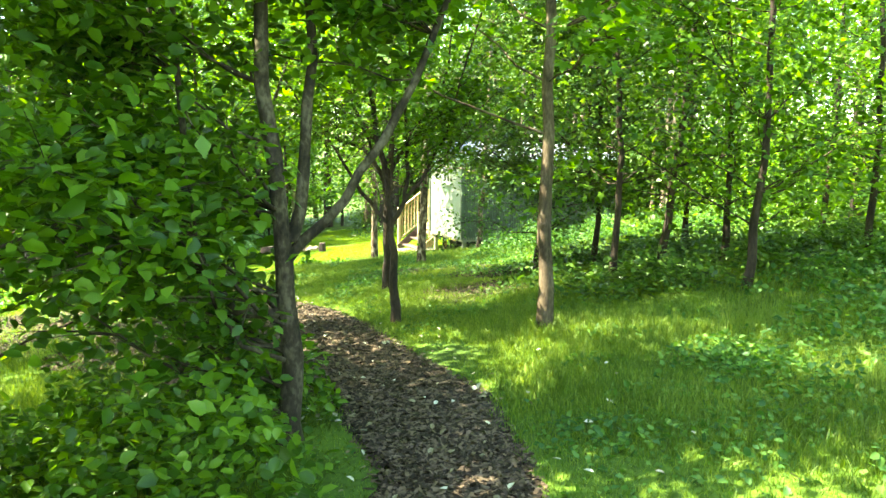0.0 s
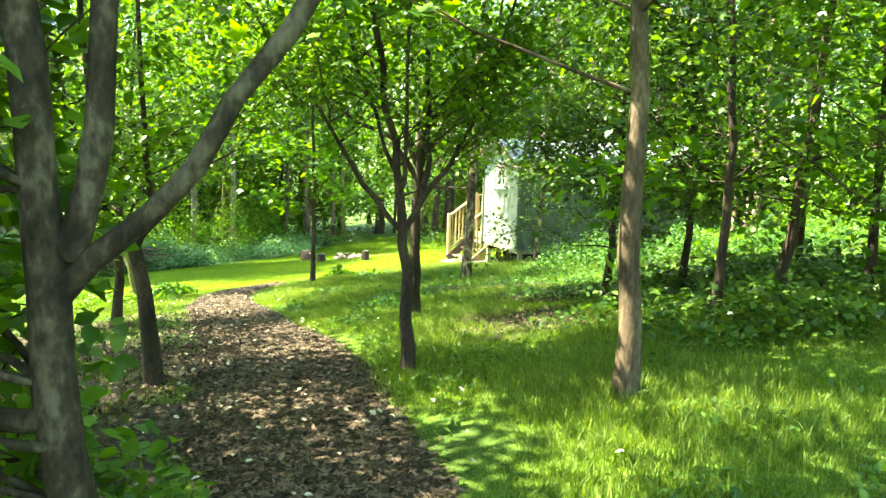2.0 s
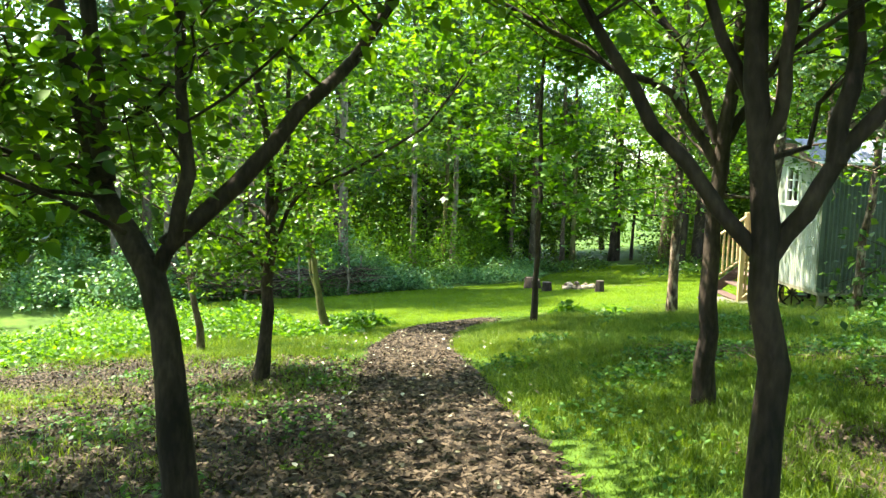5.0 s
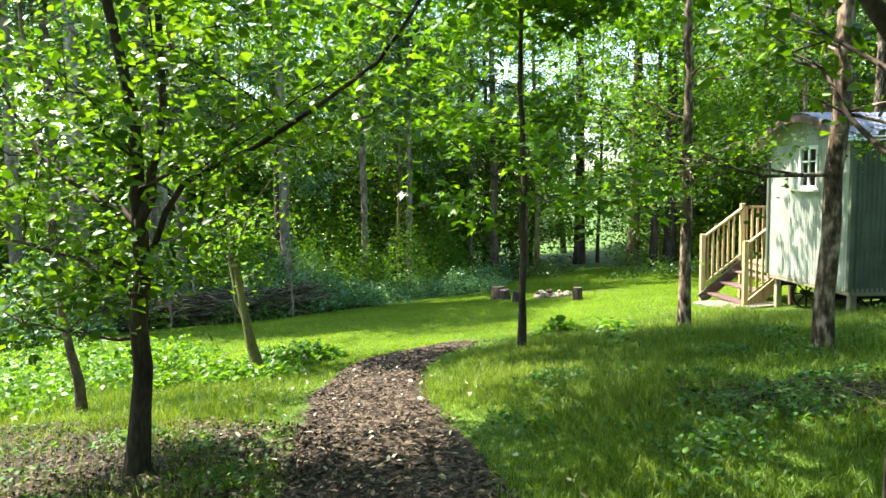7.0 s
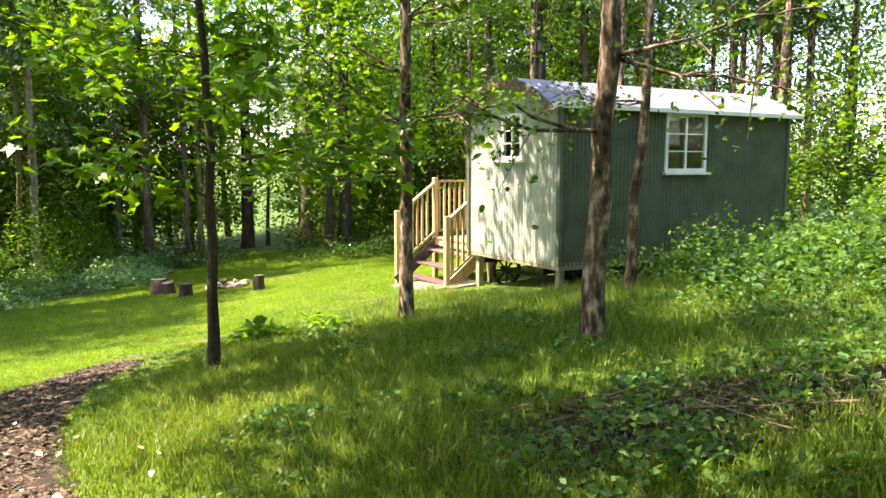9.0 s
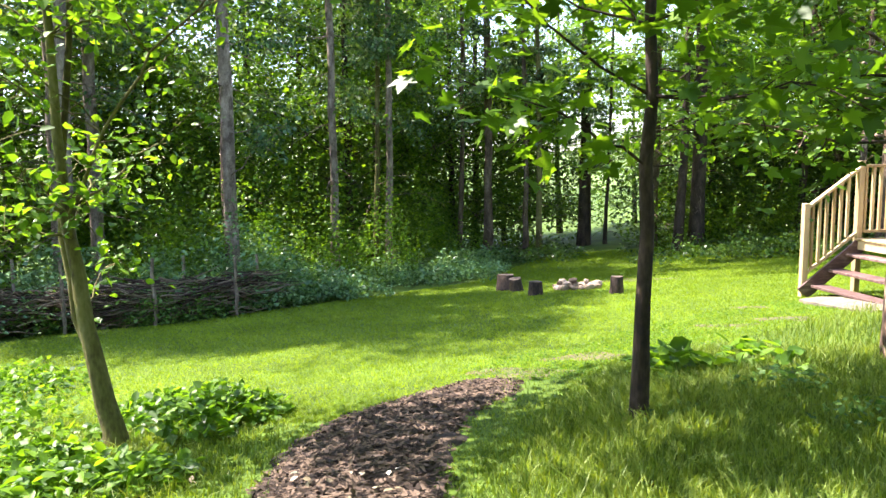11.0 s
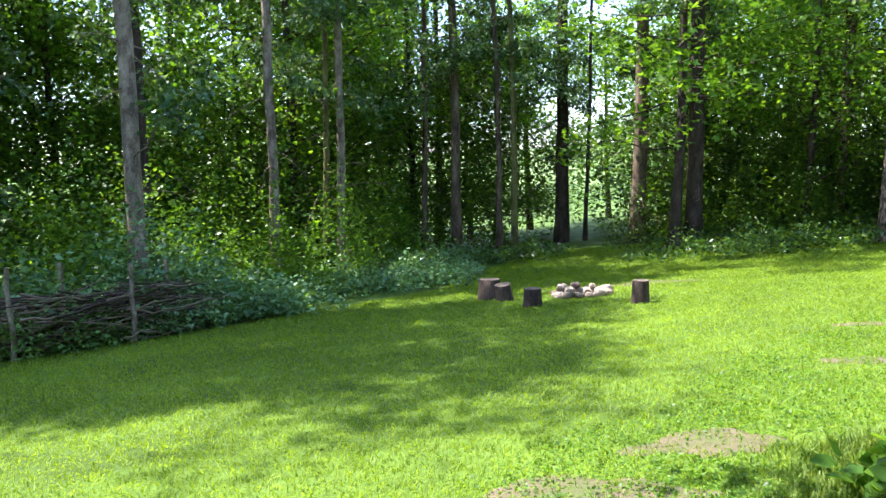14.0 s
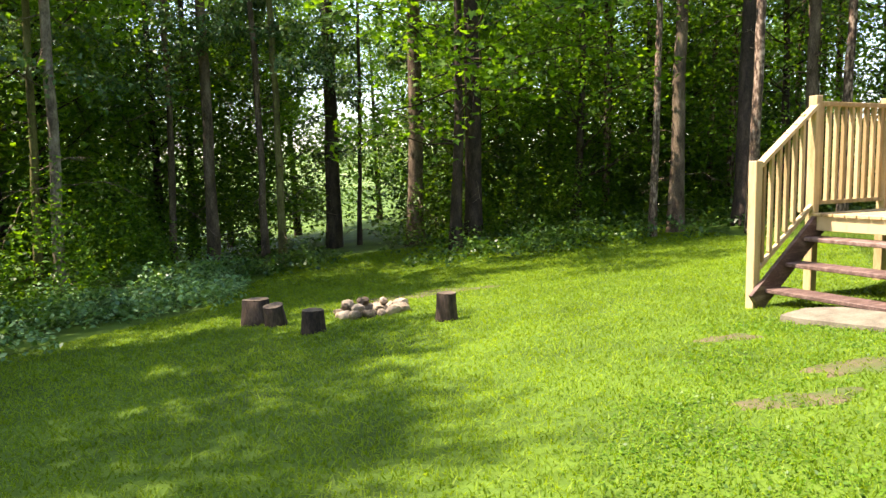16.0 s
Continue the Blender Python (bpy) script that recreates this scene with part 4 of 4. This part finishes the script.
tree("oak_tree", "young dark oak with wide spreading branches", (-5.0, 12.12),
     [([(0, 0, 0), (0.1, 0, 0.8), (0.14, 0, 1.7), (0.1, 0.02, 2.4), (-0.1, 0.05, 3.6), (-0.15, 0.05, 6.0)], 0.09, 0.02),
      ([(0.13, 0.0, 1.35), (0.4, 0.05, 1.95), (1.1, 0.0, 2.25), (1.9, -0.1, 2.7), (2.4, -0.15, 3.4)], 0.03, 0.008),
      ([(0.13, 0.0, 1.6), (0.25, 0.05, 2.2), (0.3, 0.1, 3.2), (0.45, 0.1, 5.0)], 0.05, 0.012),
      ([(0.12, 0.0, 1.2), (-0.3, -0.05, 1.5), (-1.0, -0.1, 1.7), (-1.8, -0.1, 2.1)], 0.028, 0.008),
      ([(0.1, 0.0, 1.75), (-0.4, 0.05, 2.0), (-0.9, 0.1, 2.4), (-1.5, 0.1, 3.4)], 0.03, 0.008),
      ([(0.1, 0.0, 1.0), (-0.4, -0.05, 1.02), (-1.0, -0.1, 1.2), (-1.6, -0.1, 1.9)], 0.016, 0.005)],
     BARK_DARK, LEAF, 106, reach=1.1, boughs=13, low=0.35, twigs=5, per=24, size=0.075, spread=0.19, rise=0.35, canopy=((0.7, 1.9, 6.2), 2.6, 1.3, 6000))
tree("oak_tree", "dark young oak in the shade", (-6.35, 9.8), up(6.5, (-0.2, 0.1), 0.06, 0.08, 0.02), BARK_DARK, LEAF, 107, reach=1.5, boughs=20, low=0.3, per=18, size=0.08, canopy=((0, 0, 6), 2.2, 1.6, 2800))
tree("oak_tree", "slender leaning young tree at the glade edge", (-7.5, 14.2), up(5.5, (-0.7, 0.0), -0.05, 0.06, 0.015), BARK, LEAF_MAPLE, 108, reach=1.2, boughs=15, low=0.42, per=11, size=0.075)
tree("hazel_tree", "pale twin-stemmed tree at the lawn edge", (-6.9, 16.6),
     [([(0, 0, 0), (-0.15, 0, 0.7), (-0.3, 0.02, 1.4), (-0.4, 0.05, 2.4), (-0.5, 0.05, 5.5)], 0.095, 0.02),
      ([(-0.06, 0.02, 0.3), (-0.26, 0.03, 0.9), (-0.45, 0.1, 1.7), (-0.35, 0.2, 3.0), (-0.3, 0.3, 4.5)], 0.055, 0.015),
      ([(-0.35, 0.05, 1.5), (-0.1, 0.1, 2.2), (0.35, 0.2, 2.8), (0.9, 0.3, 3.3)], 0.02, 0.006)],
     BARK_MOSS, LEAF_MAPLE, 109, reach=1.0, boughs=12, low=0.5, per=10, size=0.08, rise=0.4, canopy=((0.1, 1.0, 5.0), 1.5, 0.9, 1900))
tree("oak_sapling", "slim dark sapling with bright lobed leaves", (-3.42, 17.0), up(6.2, (0.0, 0.1), 0.03, 0.062, 0.015), BARK_DARK, LEAF_MAPLE, 110, reach=1.7, boughs=34, low=0.28, per=20, size=0.115, spread=0.2, style="maple", rise=0.15, canopy=((-0.1, -0.2, 4.9), 1.7, 1.1, 2400))
# canopy set off towards the hut, added to dapple its end wall with shade
tree("larch_tree", "brown rough-barked tree near the steps", (-1.51, 18.94), up(9, (0.0, 0.1), 0.02, 0.1, 0.04), BARK_PINE, LEAF_MAPLE, 111, reach=1.7, boughs=30, low=0.2, per=30, size=0.08, spread=0.22, rise=0.15, canopy=((-0.8, 1.6, 6.4), 2.2, 1.8, 4600))
tree("pine_tree", "leaning tree with flaking pinkish bark", (-0.24, 16.1), up(9, (0.35, 0.1), 0.0, 0.105, 0.07), BARK_PINE, LEAF, 112, reach=1.9, boughs=26, low=0.2, per=20, size=0.065, rise=0.1, spread=0.22)
tree("pine_tree", "slim tree with flaking bark before the hut", (1.19, 18.81), up(9, (0.5, 0.1), 0.03, 0.075, 0.04), BARK_PINE, LEAF, 113, reach=1.5, boughs=18, low=0.3, per=20, size=0.065, rise=0.05)

# dense young growth on the uphill side
for k, (x, y, h) in enumerate(((2.4, 9.6, 5.5), (3.6, 8.2, 6), (4.3, 10.6, 7), (2.7, 12.0, 6), (5.6, 7.6, 6.5), (6.2, 10.2, 7), (4.6, 13.2, 7), (7.0, 13.0, 8))):
    tree("hazel_tree", "dense leafy young tree in the thicket", (x, y), up(h, (0.3 * math.sin(k * 2), 0.2), 0.08, 0.06, 0.02), BARK_DARK, LEAF_DARK if k in (0, 3) else LEAF, 200 + k,
         reach=1.7, boughs=34, low=0.28 if k in (0, 3) else 0.14, twigs=5, per=24, size=0.1, spread=0.25, style="plain")
tree("holly_tree", "dark dense evergreen holly behind the maple", (1.7, 11.9), up(5.6, (0.25, 0.1), 0.05, 0.06, 0.02), BARK_DARK, LEAF_DARK, 230, reach=1.5, boughs=110, low=0.17, twigs=6, per=42, size=0.075, spread=0.14, style="plain", rise=0.2)
tree("hazel_tree", "leaning dark-stemmed young tree in the thicket", (3.3, 10.4), up(6, (0.6, 0.1), 0.02, 0.075, 0.02), BARK_DARK, LEAF_MAPLE, 231, reach=1.6, boughs=26, low=0.25, twigs=5, per=16, size=0.11, spread=0.2, style="maple", rise=0.2)
# thicket on the downhill side
for k, (x, y, h) in enumerate(((-3.0, 4.6, 5), (-4.4, 6.4, 6), (-2.4, 2.6, 5), (-6.4, 5.6, 7), (-8.8, 8.2, 7), (-3.4, 0.6, 6), (-4.6, 3.0, 6))):
    tree("alder_tree", "leafy young alder in the thicket", (x, y), up(h, (0.2 * math.sin(k), 0.2), 0.08, 0.055, 0.02), BARK_DARK, LEAF, 220 + k,
         reach=1.5, boughs=26, low=0.12, twigs=5, per=20, size=0.1, spread=0.22, style="plain", canopy=((0, 0, h), 2.0, 1.4, 2600))

# ---- low growth ----
def mounds(rng, n, xr, yr, w, h, keep=None):
    c, r = [], []
    while len(c) < n:
        x, y = rng.uniform(*xr), rng.uniform(*yr)
        if keep is None or keep(x, y):
            c.append((x, y))
            r.append((rng.uniform(*w), rng.uniform(*h)))
    return c, r


mr = np.random.default_rng(31)
c, r = mounds(mr, 34, (-2.6, -0.75), (1.8, 5.2), (0.25, 0.5), (0.3, 0.9), lambda x, y: path_offset(x, y) > 0.25)
scatter("undergrowth", "leafy green undergrowth round the alder", c, r, 7500, LEAF, 32, 0.075, True)
c, r = mounds(mr, 60, (0.9, 8), (8.6, 13.5), (0.5, 1.0), (0.25, 0.65), lambda x, y: y > 8.6 + 0.2 * abs(x - 1.5) and (x > 2.2 or y < 11))
scatter("bramble", "dark bramble undergrowth under the thicket", c, r, 16000, LEAF_DARK, 33, 0.1)
c, r = mounds(mr, 40, (1.5, 8), (5.5, 9), (0.4, 0.8), (0.25, 0.6), lambda x, y: x > 2.6 + 0.1 * y)
scatter("nettles", "bright green nettles and tall herbs", c, r, 9000, LEAF_HERB, 34, 0.08)
c, r = mounds(mr, 60, (-14, -6.8), (10, 19), (0.5, 1.0), (0.25, 0.65), lambda x, y: x < -7.4 - 0.6 * abs(y - 16.5) ** 0.5 or x < -8.6)
# the lighter maple leaf colour strengthens the sun on the glade
scatter("nettles", "sunlit yellow-green nettles and herbs in the glade", c, r, 22000, LEAF_MAPLE, 35, 0.085)
c, r = mounds(mr, 14, (-7.8, -6.2), (15.6, 17.6), (0.25, 0.4), (0.18, 0.38))
scatter("nettles", "leafy nettles round the twin-stemmed tree", c, r, 3600, LEAF_MAPLE, 36, 0.09, True)
c, r = mounds(mr, 90, (1.6, 8.5), (16.2, 21.8), (0.35, 0.7), (0.45, 1.0), lambda x, y: -(x - 0.842) * 0.367 + (y - 20.495) * 0.93 < -0.75 and x > 1.2)
scatter("tall_herbs", "tall green herbs growing along the hut", c, r, 26000, LEAF_HERB, 37, 0.08)
c, r = mounds(mr, 220, (-6.5, 6), (1.2, 15), (0.2, 0.5), (0.06, 0.16), lambda x, y: path_offset(x, y) > 0.3)
scatter("ground_herbs", "low clover and herbs among the grass", c, r, 16000, LEAF_HERB, 44, 0.045, droop=0.0)
hr = np.random.default_rng(75)
c, r = mounds(hr, 60, (0.7, 4.2), (1.8, 5.6), (0.2, 0.45), (0.08, 0.22), lambda x, y: path_offset(x, y) > 0.4)
scatter("ground_herbs", "fresh green buttercup leaves in the long grass", c, r, 6500, LEAF_HERB, 76, 0.05, True, droop=0.0)
c, r = mounds(hr, 110, (-3.2, 3.2), (12.2, 18.2), (0.15, 0.45), (0.1, 0.26), lambda x, y: path_offset(x, y) > 0.9)
scatter("ground_herbs", "mixed green herbs on the grassy bank", c, r, 12000, LEAF_HERB, 77, 0.055, droop=0.0)
c, r = mounds(hr, 130, (-5.0, -1.2), (18.6, 24.0), (0.12, 0.4), (0.015, 0.04), lambda x, y: abs(x + 4.6 - 0.62 * (y - 18.6)) < 0.75)
scatter("clover", "flat clover in the worn strip of lawn", c, r, 14000, LEAF_MAPLE, 78, 0.024, droop=0.0)
c, r = mounds(mr, 12, (-3.3, -2.3), (18.2, 19.4), (0.2, 0.3), (0.2, 0.35))
scatter("dock_plants", "broad-leaved dock at the lawn edge", c, r, 420, LEAF_MAPLE, 38, 0.15, True)


def edge_mounds(n, back, w, h, seed, y0=20, y1=38):
    rng = np.random.default_rng(seed)
    c, r = [], []
    for k in range(n):
        y = rng.uniform(y0, y1)
        c.append((float(lawn_edge(y)) - rng.uniform(*back), y))
        r.append((rng.uniform(*w), rng.uniform(*h)))
    return c, r


c, r = edge_mounds(80, (0.3, 3.0), (0.6, 1.1), (0.5, 1.1), 39, 25.2, 37)
scatter("bramble", "bramble and nettle bank along the lawn", c, r, 30000, LEAF_BLUE, 40, 0.1)
c, r = edge_mounds(60, (0.8, 5.0), (0.8, 1.4), (1.2, 2.4), 41, 19, 28)
scatter("elder_scrub", "blue-green elder scrub behind the dead hedge", c, r, 42000, LEAF_BLUE, 42, 0.11)
c, r = [], []
for k in range(34):
    q = 3 * k / 34
    i = int(q)
    p = HEDGE[i] + (HEDGE[i + 1] - HEDGE[i]) * (q - i) + mr.normal(0, 0.25, 2)
    c.append(tuple(p))
    r.append((mr.uniform(0.3, 0.5), mr.uniform(0.5, 1.0)))
scatter("bramble", "bramble trailing over the dead hedge", c, r, 7000, LEAF_HERB, 45, 0.075)
c, r = mounds(mr, 70, (-8, 12), (35, 40), (0.8, 1.5), (0.4, 0.9), lambda x, y: y > 36 - 0.12 * (x + 8) and not -6.5 < x < -3.5)
scatter("bramble", "shaded low bramble under the far trees", c, r, 18000, LEAF_DARK, 43, 0.13)

c, r = edge_mounds(30, (2.6, 6.5), (0.8, 1.6), (1.6, 4.2), 90, 26, 39)
scatter("understorey", "young sunlit shrubs along the wood edge", c, r, 34000, LEAF_MAPLE, 91, 0.11, category="thicket")
c, r = mounds(np.random.default_rng(92), 34, (-3.2, 10), (38.5, 42), (0.8, 1.6), (1.4, 4.0))
scatter("understorey", "young shrubs between the far trunks", c, r, 30000, LEAF, 93, 0.12, category="thicket")

# deep leafy wood edge that closes the view
def wall_of_leaves(n, spots, w, h, leaf, seed, count, label, size=0.24):
    rng = np.random.default_rng(seed)
    c, r = [], []
    for k in range(n):
        q = rng.uniform(0, len(spots) - 1.001)
        i = int(q)
        a, b = np.array(spots[i]), np.array(spots[i + 1])
        c.append(tuple(a + (b - a) * (q - i) + rng.normal(0, 1.2, 2)))
        r.append((rng.uniform(*w), rng.uniform(*h)))
    scatter("understorey", label, c, r, count, leaf, seed + 1, size, category="thicket")


# lighter leaf colour here stands in for sun reaching into the wood
wall_of_leaves(60, ((-24, 12), (-21, 24), (-18, 33), (-13.5, 40), (-9, 44.5)), (1.4, 2.4), (3, 9), LEAF_MAPLE, 80, 80000, "shrubs filling the wood edge, leaf colour lightened as if sunlit", 0.17)
wall_of_leaves(40, ((-2.5, 44), (3, 43), (9, 42), (15, 40)), (1.4, 2.4), (2.5, 8), LEAF_DARK, 82, 60000, "dark holly and shrubs between the far trunks", 0.18)
wall_of_leaves(50, ((12, 36), (12, 28), (11, 20), (9.5, 13), (8.5, 7), (7, 3)), (1.2, 2.0), (2, 5), LEAF, 84, 26000, "bright leafy shrubs on the uphill side", 0.16)
wall_of_leaves(40, ((-24, 10), (-17, 9), (-13, 6), (-9, 4), (-6, 2.5)), (1.0, 2.0), (1.5, 4), LEAF, 86, 18000, "leafy shrubs on the downhill side", 0.16)
# leaf colour lightened here too, as if the sun got through
wall_of_leaves(14, ((-20, 31), (-15, 36), (-12, 41)), (1.5, 2.2), (5, 9), LEAF, 88, 14000, "tall bright beech growth behind the spruces", 0.2)

# ---- woods round the clearing ----
def spruce(at, h, r, seed, bark=BARK_PALE, label="tall bare spruce trunk at the wood's edge", low=0.4, canopy=None):
    return tree("spruce_tree", label, at, up(h, (0.3 * math.sin(seed), 0.2), 0.04, r, r * 0.5), bark, NEEDLE, seed, reach=1.9, boughs=30, low=low, twigs=4, per=34, size=0.13, spread=0.14, rise=-0.16, style="plain", sides=9, thin=0.5, droop=0.6, canopy=canopy, dead=9)


for k, (x, y, h, r, b) in enumerate(((-12.5, 27.0, 15, 0.2, BARK_PALE), (-11.8, 31.0, 15, 0.15, BARK_PALE), (-11.0, 33.0, 15, 0.14, BARK_PALE), (-11.5, 33.2, 13, 0.11, BARK_MOSS),
                                     (-10.1, 38, 14, 0.12, BARK), (-9.06, 38, 15, 0.2, BARK), (-7.67, 38, 14, 0.12, BARK), (-7.22, 38, 14, 0.13, BARK_MOSS),
                                     (-6.05, 42, 16, 0.3, BARK_DARK), (-5.2, 42, 12, 0.09, BARK_DARK), (-3.5, 40, 14, 0.3, BARK), (-2.0, 38, 15, 0.3, BARK_DARK),
                                     (-16.3, 26, 16, 0.24, BARK_PALE), (-15.8, 26.6, 15, 0.2, BARK_PALE), (-14.5, 30, 15, 0.25, BARK_DARK))):
    spruce((x, y), h, r, 300 + k, b, canopy=((0, 0, h - 4), 2.0, 2.6, 3400) if x < -11 else None, low=0.2 if k in (0, 8, 12) else 0.4)
# five spruces added out of view on the left, only to shade the lawn
for k, (x, y) in enumerate(((-17.6, 22.4), (-18.5, 24.6), (-16.6, 23.6), (-15.5, 22.3), (-15.2, 25.0))):
    spruce((x, y), 16 if k < 3 else 18.5, 0.2, 330 + k, BARK_PALE, canopy=((0, 0, 12.5 if k < 3 else 14.8), 2.4, 2.8, 4800))
for k, (x, y, r) in enumerate(((2.95, 36, 0.22), (4.7, 36, 0.26), (6.5, 36, 0.2))):
    spruce((x, y), 15, r, 340 + k, BARK if k != 1 else BARK_DARK, low=0.45)
# canopy floats clear of the boughs, added out of view to shade the far lawn
tree("maple_tree", "sunlit maple with low hanging branches by the lawn", (-2.6, 37.2), up(11, (0.3, -0.2), 0.05, 0.2, 0.06), BARK_DARK, LEAF_MAPLE, 350, reach=4.6, boughs=40, low=0.3, twigs=6, per=16, size=0.17, spread=0.3, style="maple", rise=-0.02, aim=-1.4, loose=0.5, canopy=((-3.0, -4.5, 9.0), 3.4, 1.4, 5000))
proto = {}
# lighter leaf colours, picked so these crowns look sunlit
for k, h in enumerate((10, 9, 12)):
    proto[k] = tree("beech_tree", "dense broadleaf tree in the surrounding wood", (-20 - 3 * k, 33), up(h, (0.3, 0.2), 0.1, 0.16, 0.05), BARK_DARK, LEAF if k == 0 else LEAF_MAPLE, 400 + k,
                    reach=3.2, boughs=44, low=0.12, twigs=6, per=44, size=0.155, spread=0.5, style="plain", rise=0.2, split=False)
pole = tree("pine_tree", "slim bare-trunked pine in the plantation", (9.5, 30), up(15, (0.2, 0.2), 0.05, 0.13, 0.07), BARK_PINE, NEEDLE, 420, reach=2.0, boughs=24, low=0.5, per=14, size=0.2, spread=0.25, rise=0.0, style="plain", thin=0.5, split=False)
wr = np.random.default_rng(50)


def plant(ob, x, y, s=1.0):
    m = Matrix.Translation((x, y, float(ground_z(x, y)) - 0.08)) @ Matrix.Rotation(wr.uniform(0, 6.28), 4, "Z")
    o = copy_thing(ob, m)
    o.scale = (s, s, s * wr.uniform(0.9, 1.15))
    return o


for x, y in ((-13.5, 36), (-11.5, 41), (-8.5, 44), (-19, 33), (-23, 28.5), (-18, 37), (-23, 20), (-1.0, 43), (1.8, 40), (4.6, 41), (7.5, 39), (-9.8, 47), (-2.5, 49), (3, 48), (8, 46), (-15, 44), (-21, 29), (-20, 38), (13, 42), (-14.5, 48), (-22, 15), (-20, 10), (-13.5, 5), (-11, 1), (12.5, 36), (0.5, 53), (5.5, 52), (10.5, 50), (-17.5, 40), (-18, 46), (-23, 34), (15, 33), (-22, 24), (6, 44.5), (-10.5, 43.5), (-13.8, 39), (0.3, 45.5), (-7.6, 49.5), (-4.2, 54)):
    plant(proto[int(wr.integers(0, 3))], x + wr.normal(0, 0.4), y + wr.normal(0, 0.4), wr.uniform(0.85, 1.25))
for x, y in ((10, 17), (11.5, 12), (9.5, 6.5), (7.5, 2.5), (12, 22), (13, 28), (5, -3), (-5, -4), (0, -7)):
    plant(proto[1], x, y, wr.uniform(0.8, 1.1))
for k in range(22):
    x = -34 + 2.6 * k
    if not -17 < x < -2.5:
        plant(proto[k % 3], x + wr.normal(0, 0.5), 57 + wr.normal(0, 1.2), wr.uniform(0.85, 1.1))
for k in range(34):
    x, y = wr.uniform(0.5, 15), wr.uniform(28, 45)
    if y > 33 - 0.1 * x or x > 6.5:
        plant(pole, x, y, wr.uniform(0.8, 1.15))

# distant meadow slope seen between the trunks
hx = np.linspace(-260, 260, 60)
hv, hf = [], []
for i, x in enumerate(hx):
    hv += [(x, 95, -4.0), (x, 170, -2.0 + math.sin(x * 0.02)), (x, 330, 5 + 3 * math.sin(x * 0.013 + 1))]
for i in range(59):
    for k in range(2):
        hf.append((i * 3 + k, i * 3 + 3 + k, i * 3 + 4 + k, i * 3 + 1 + k))
tagged(link("backdrop", raw("backdrop", hv, hf), HAY), "pale green meadow hillside beyond the wood", "hillside", kind="structure")


# ---- small things ----
def litter():
    rng = np.random.default_rng(70)
    n = 520
    y = rng.uniform(1.5, 16, n)
    x = np.interp(y, PATH_Y, PATH_X) + rng.normal(-0.3, 0.7, n)
    p = np.stack([x, y, ground_z(x, y) + 0.055 + 0.02 * rng.random(n)], 1)
    v, f = leaves(p, 0.05, rng, 0.0, True, 0.3, 0.25)
    tagged(link("fallen_leaves", raw("fallen_leaves", v, f), PALE_LEAF), "pale fallen leaves scattered on path and soil", "fallen leaves", kind="stuff")


litter()


def forest_floor():
    """Bark, twigs and dead leaves on the bare soil under the trees."""
    rng = np.random.default_rng(71)
    pts = []
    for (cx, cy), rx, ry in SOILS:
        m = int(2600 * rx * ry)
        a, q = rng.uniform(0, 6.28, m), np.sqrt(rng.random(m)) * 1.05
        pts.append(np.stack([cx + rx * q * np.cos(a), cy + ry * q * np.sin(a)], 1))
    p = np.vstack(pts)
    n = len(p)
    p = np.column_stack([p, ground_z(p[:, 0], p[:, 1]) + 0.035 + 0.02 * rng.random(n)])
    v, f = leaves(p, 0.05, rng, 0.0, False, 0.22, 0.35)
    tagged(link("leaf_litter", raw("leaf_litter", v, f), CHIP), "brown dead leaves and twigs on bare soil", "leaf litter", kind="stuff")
    c, r = mounds(rng, 60, (-8.5, -2.6), (8.6, 13.4), (0.12, 0.35), (0.06, 0.18), lambda x, y: path_offset(x, y) > 0.3)
    scatter("ground_herbs", "low green herbs on the bare soil", c, r, 4200, LEAF_HERB, 72, 0.05, droop=0.0)
    c, r = mounds(rng, 40, (-1.8, 3.0), (11.8, 14.6), (0.12, 0.35), (0.06, 0.2), lambda x, y: path_offset(x, y) > 0.6)
    scatter("ground_herbs", "low green herbs on the bank", c, r, 3600, LEAF_HERB, 73, 0.055, droop=0.0)


forest_floor()


def dead_sticks():
    """Fallen sticks on the bare patch of the bank."""
    rng = np.random.default_rng(74)
    for k in range(34):
        x, y = rng.normal(-0.3, 0.6), rng.normal(13.9, 0.28)
        L, a = rng.uniform(0.2, 0.7), rng.uniform(0, 3.14)
        t = np.linspace(-L / 2, L / 2, 5)
        px, py = x + t * math.cos(a) + rng.normal(0, 0.01, 5), y + t * math.sin(a) + rng.normal(0, 0.01, 5)
        v, f = tube(np.stack([px, py, ground_z(px, py) + 0.045 + 0.05 * rng.random()], 1), rng.uniform(0.005, 0.011), 0.003, 5, rng, 0.05)
        tagged(link("stick", raw("stick", v, f), TWIG), "thin grey-brown dead stick on bare soil", "stick", "fallen sticks")


dead_sticks()
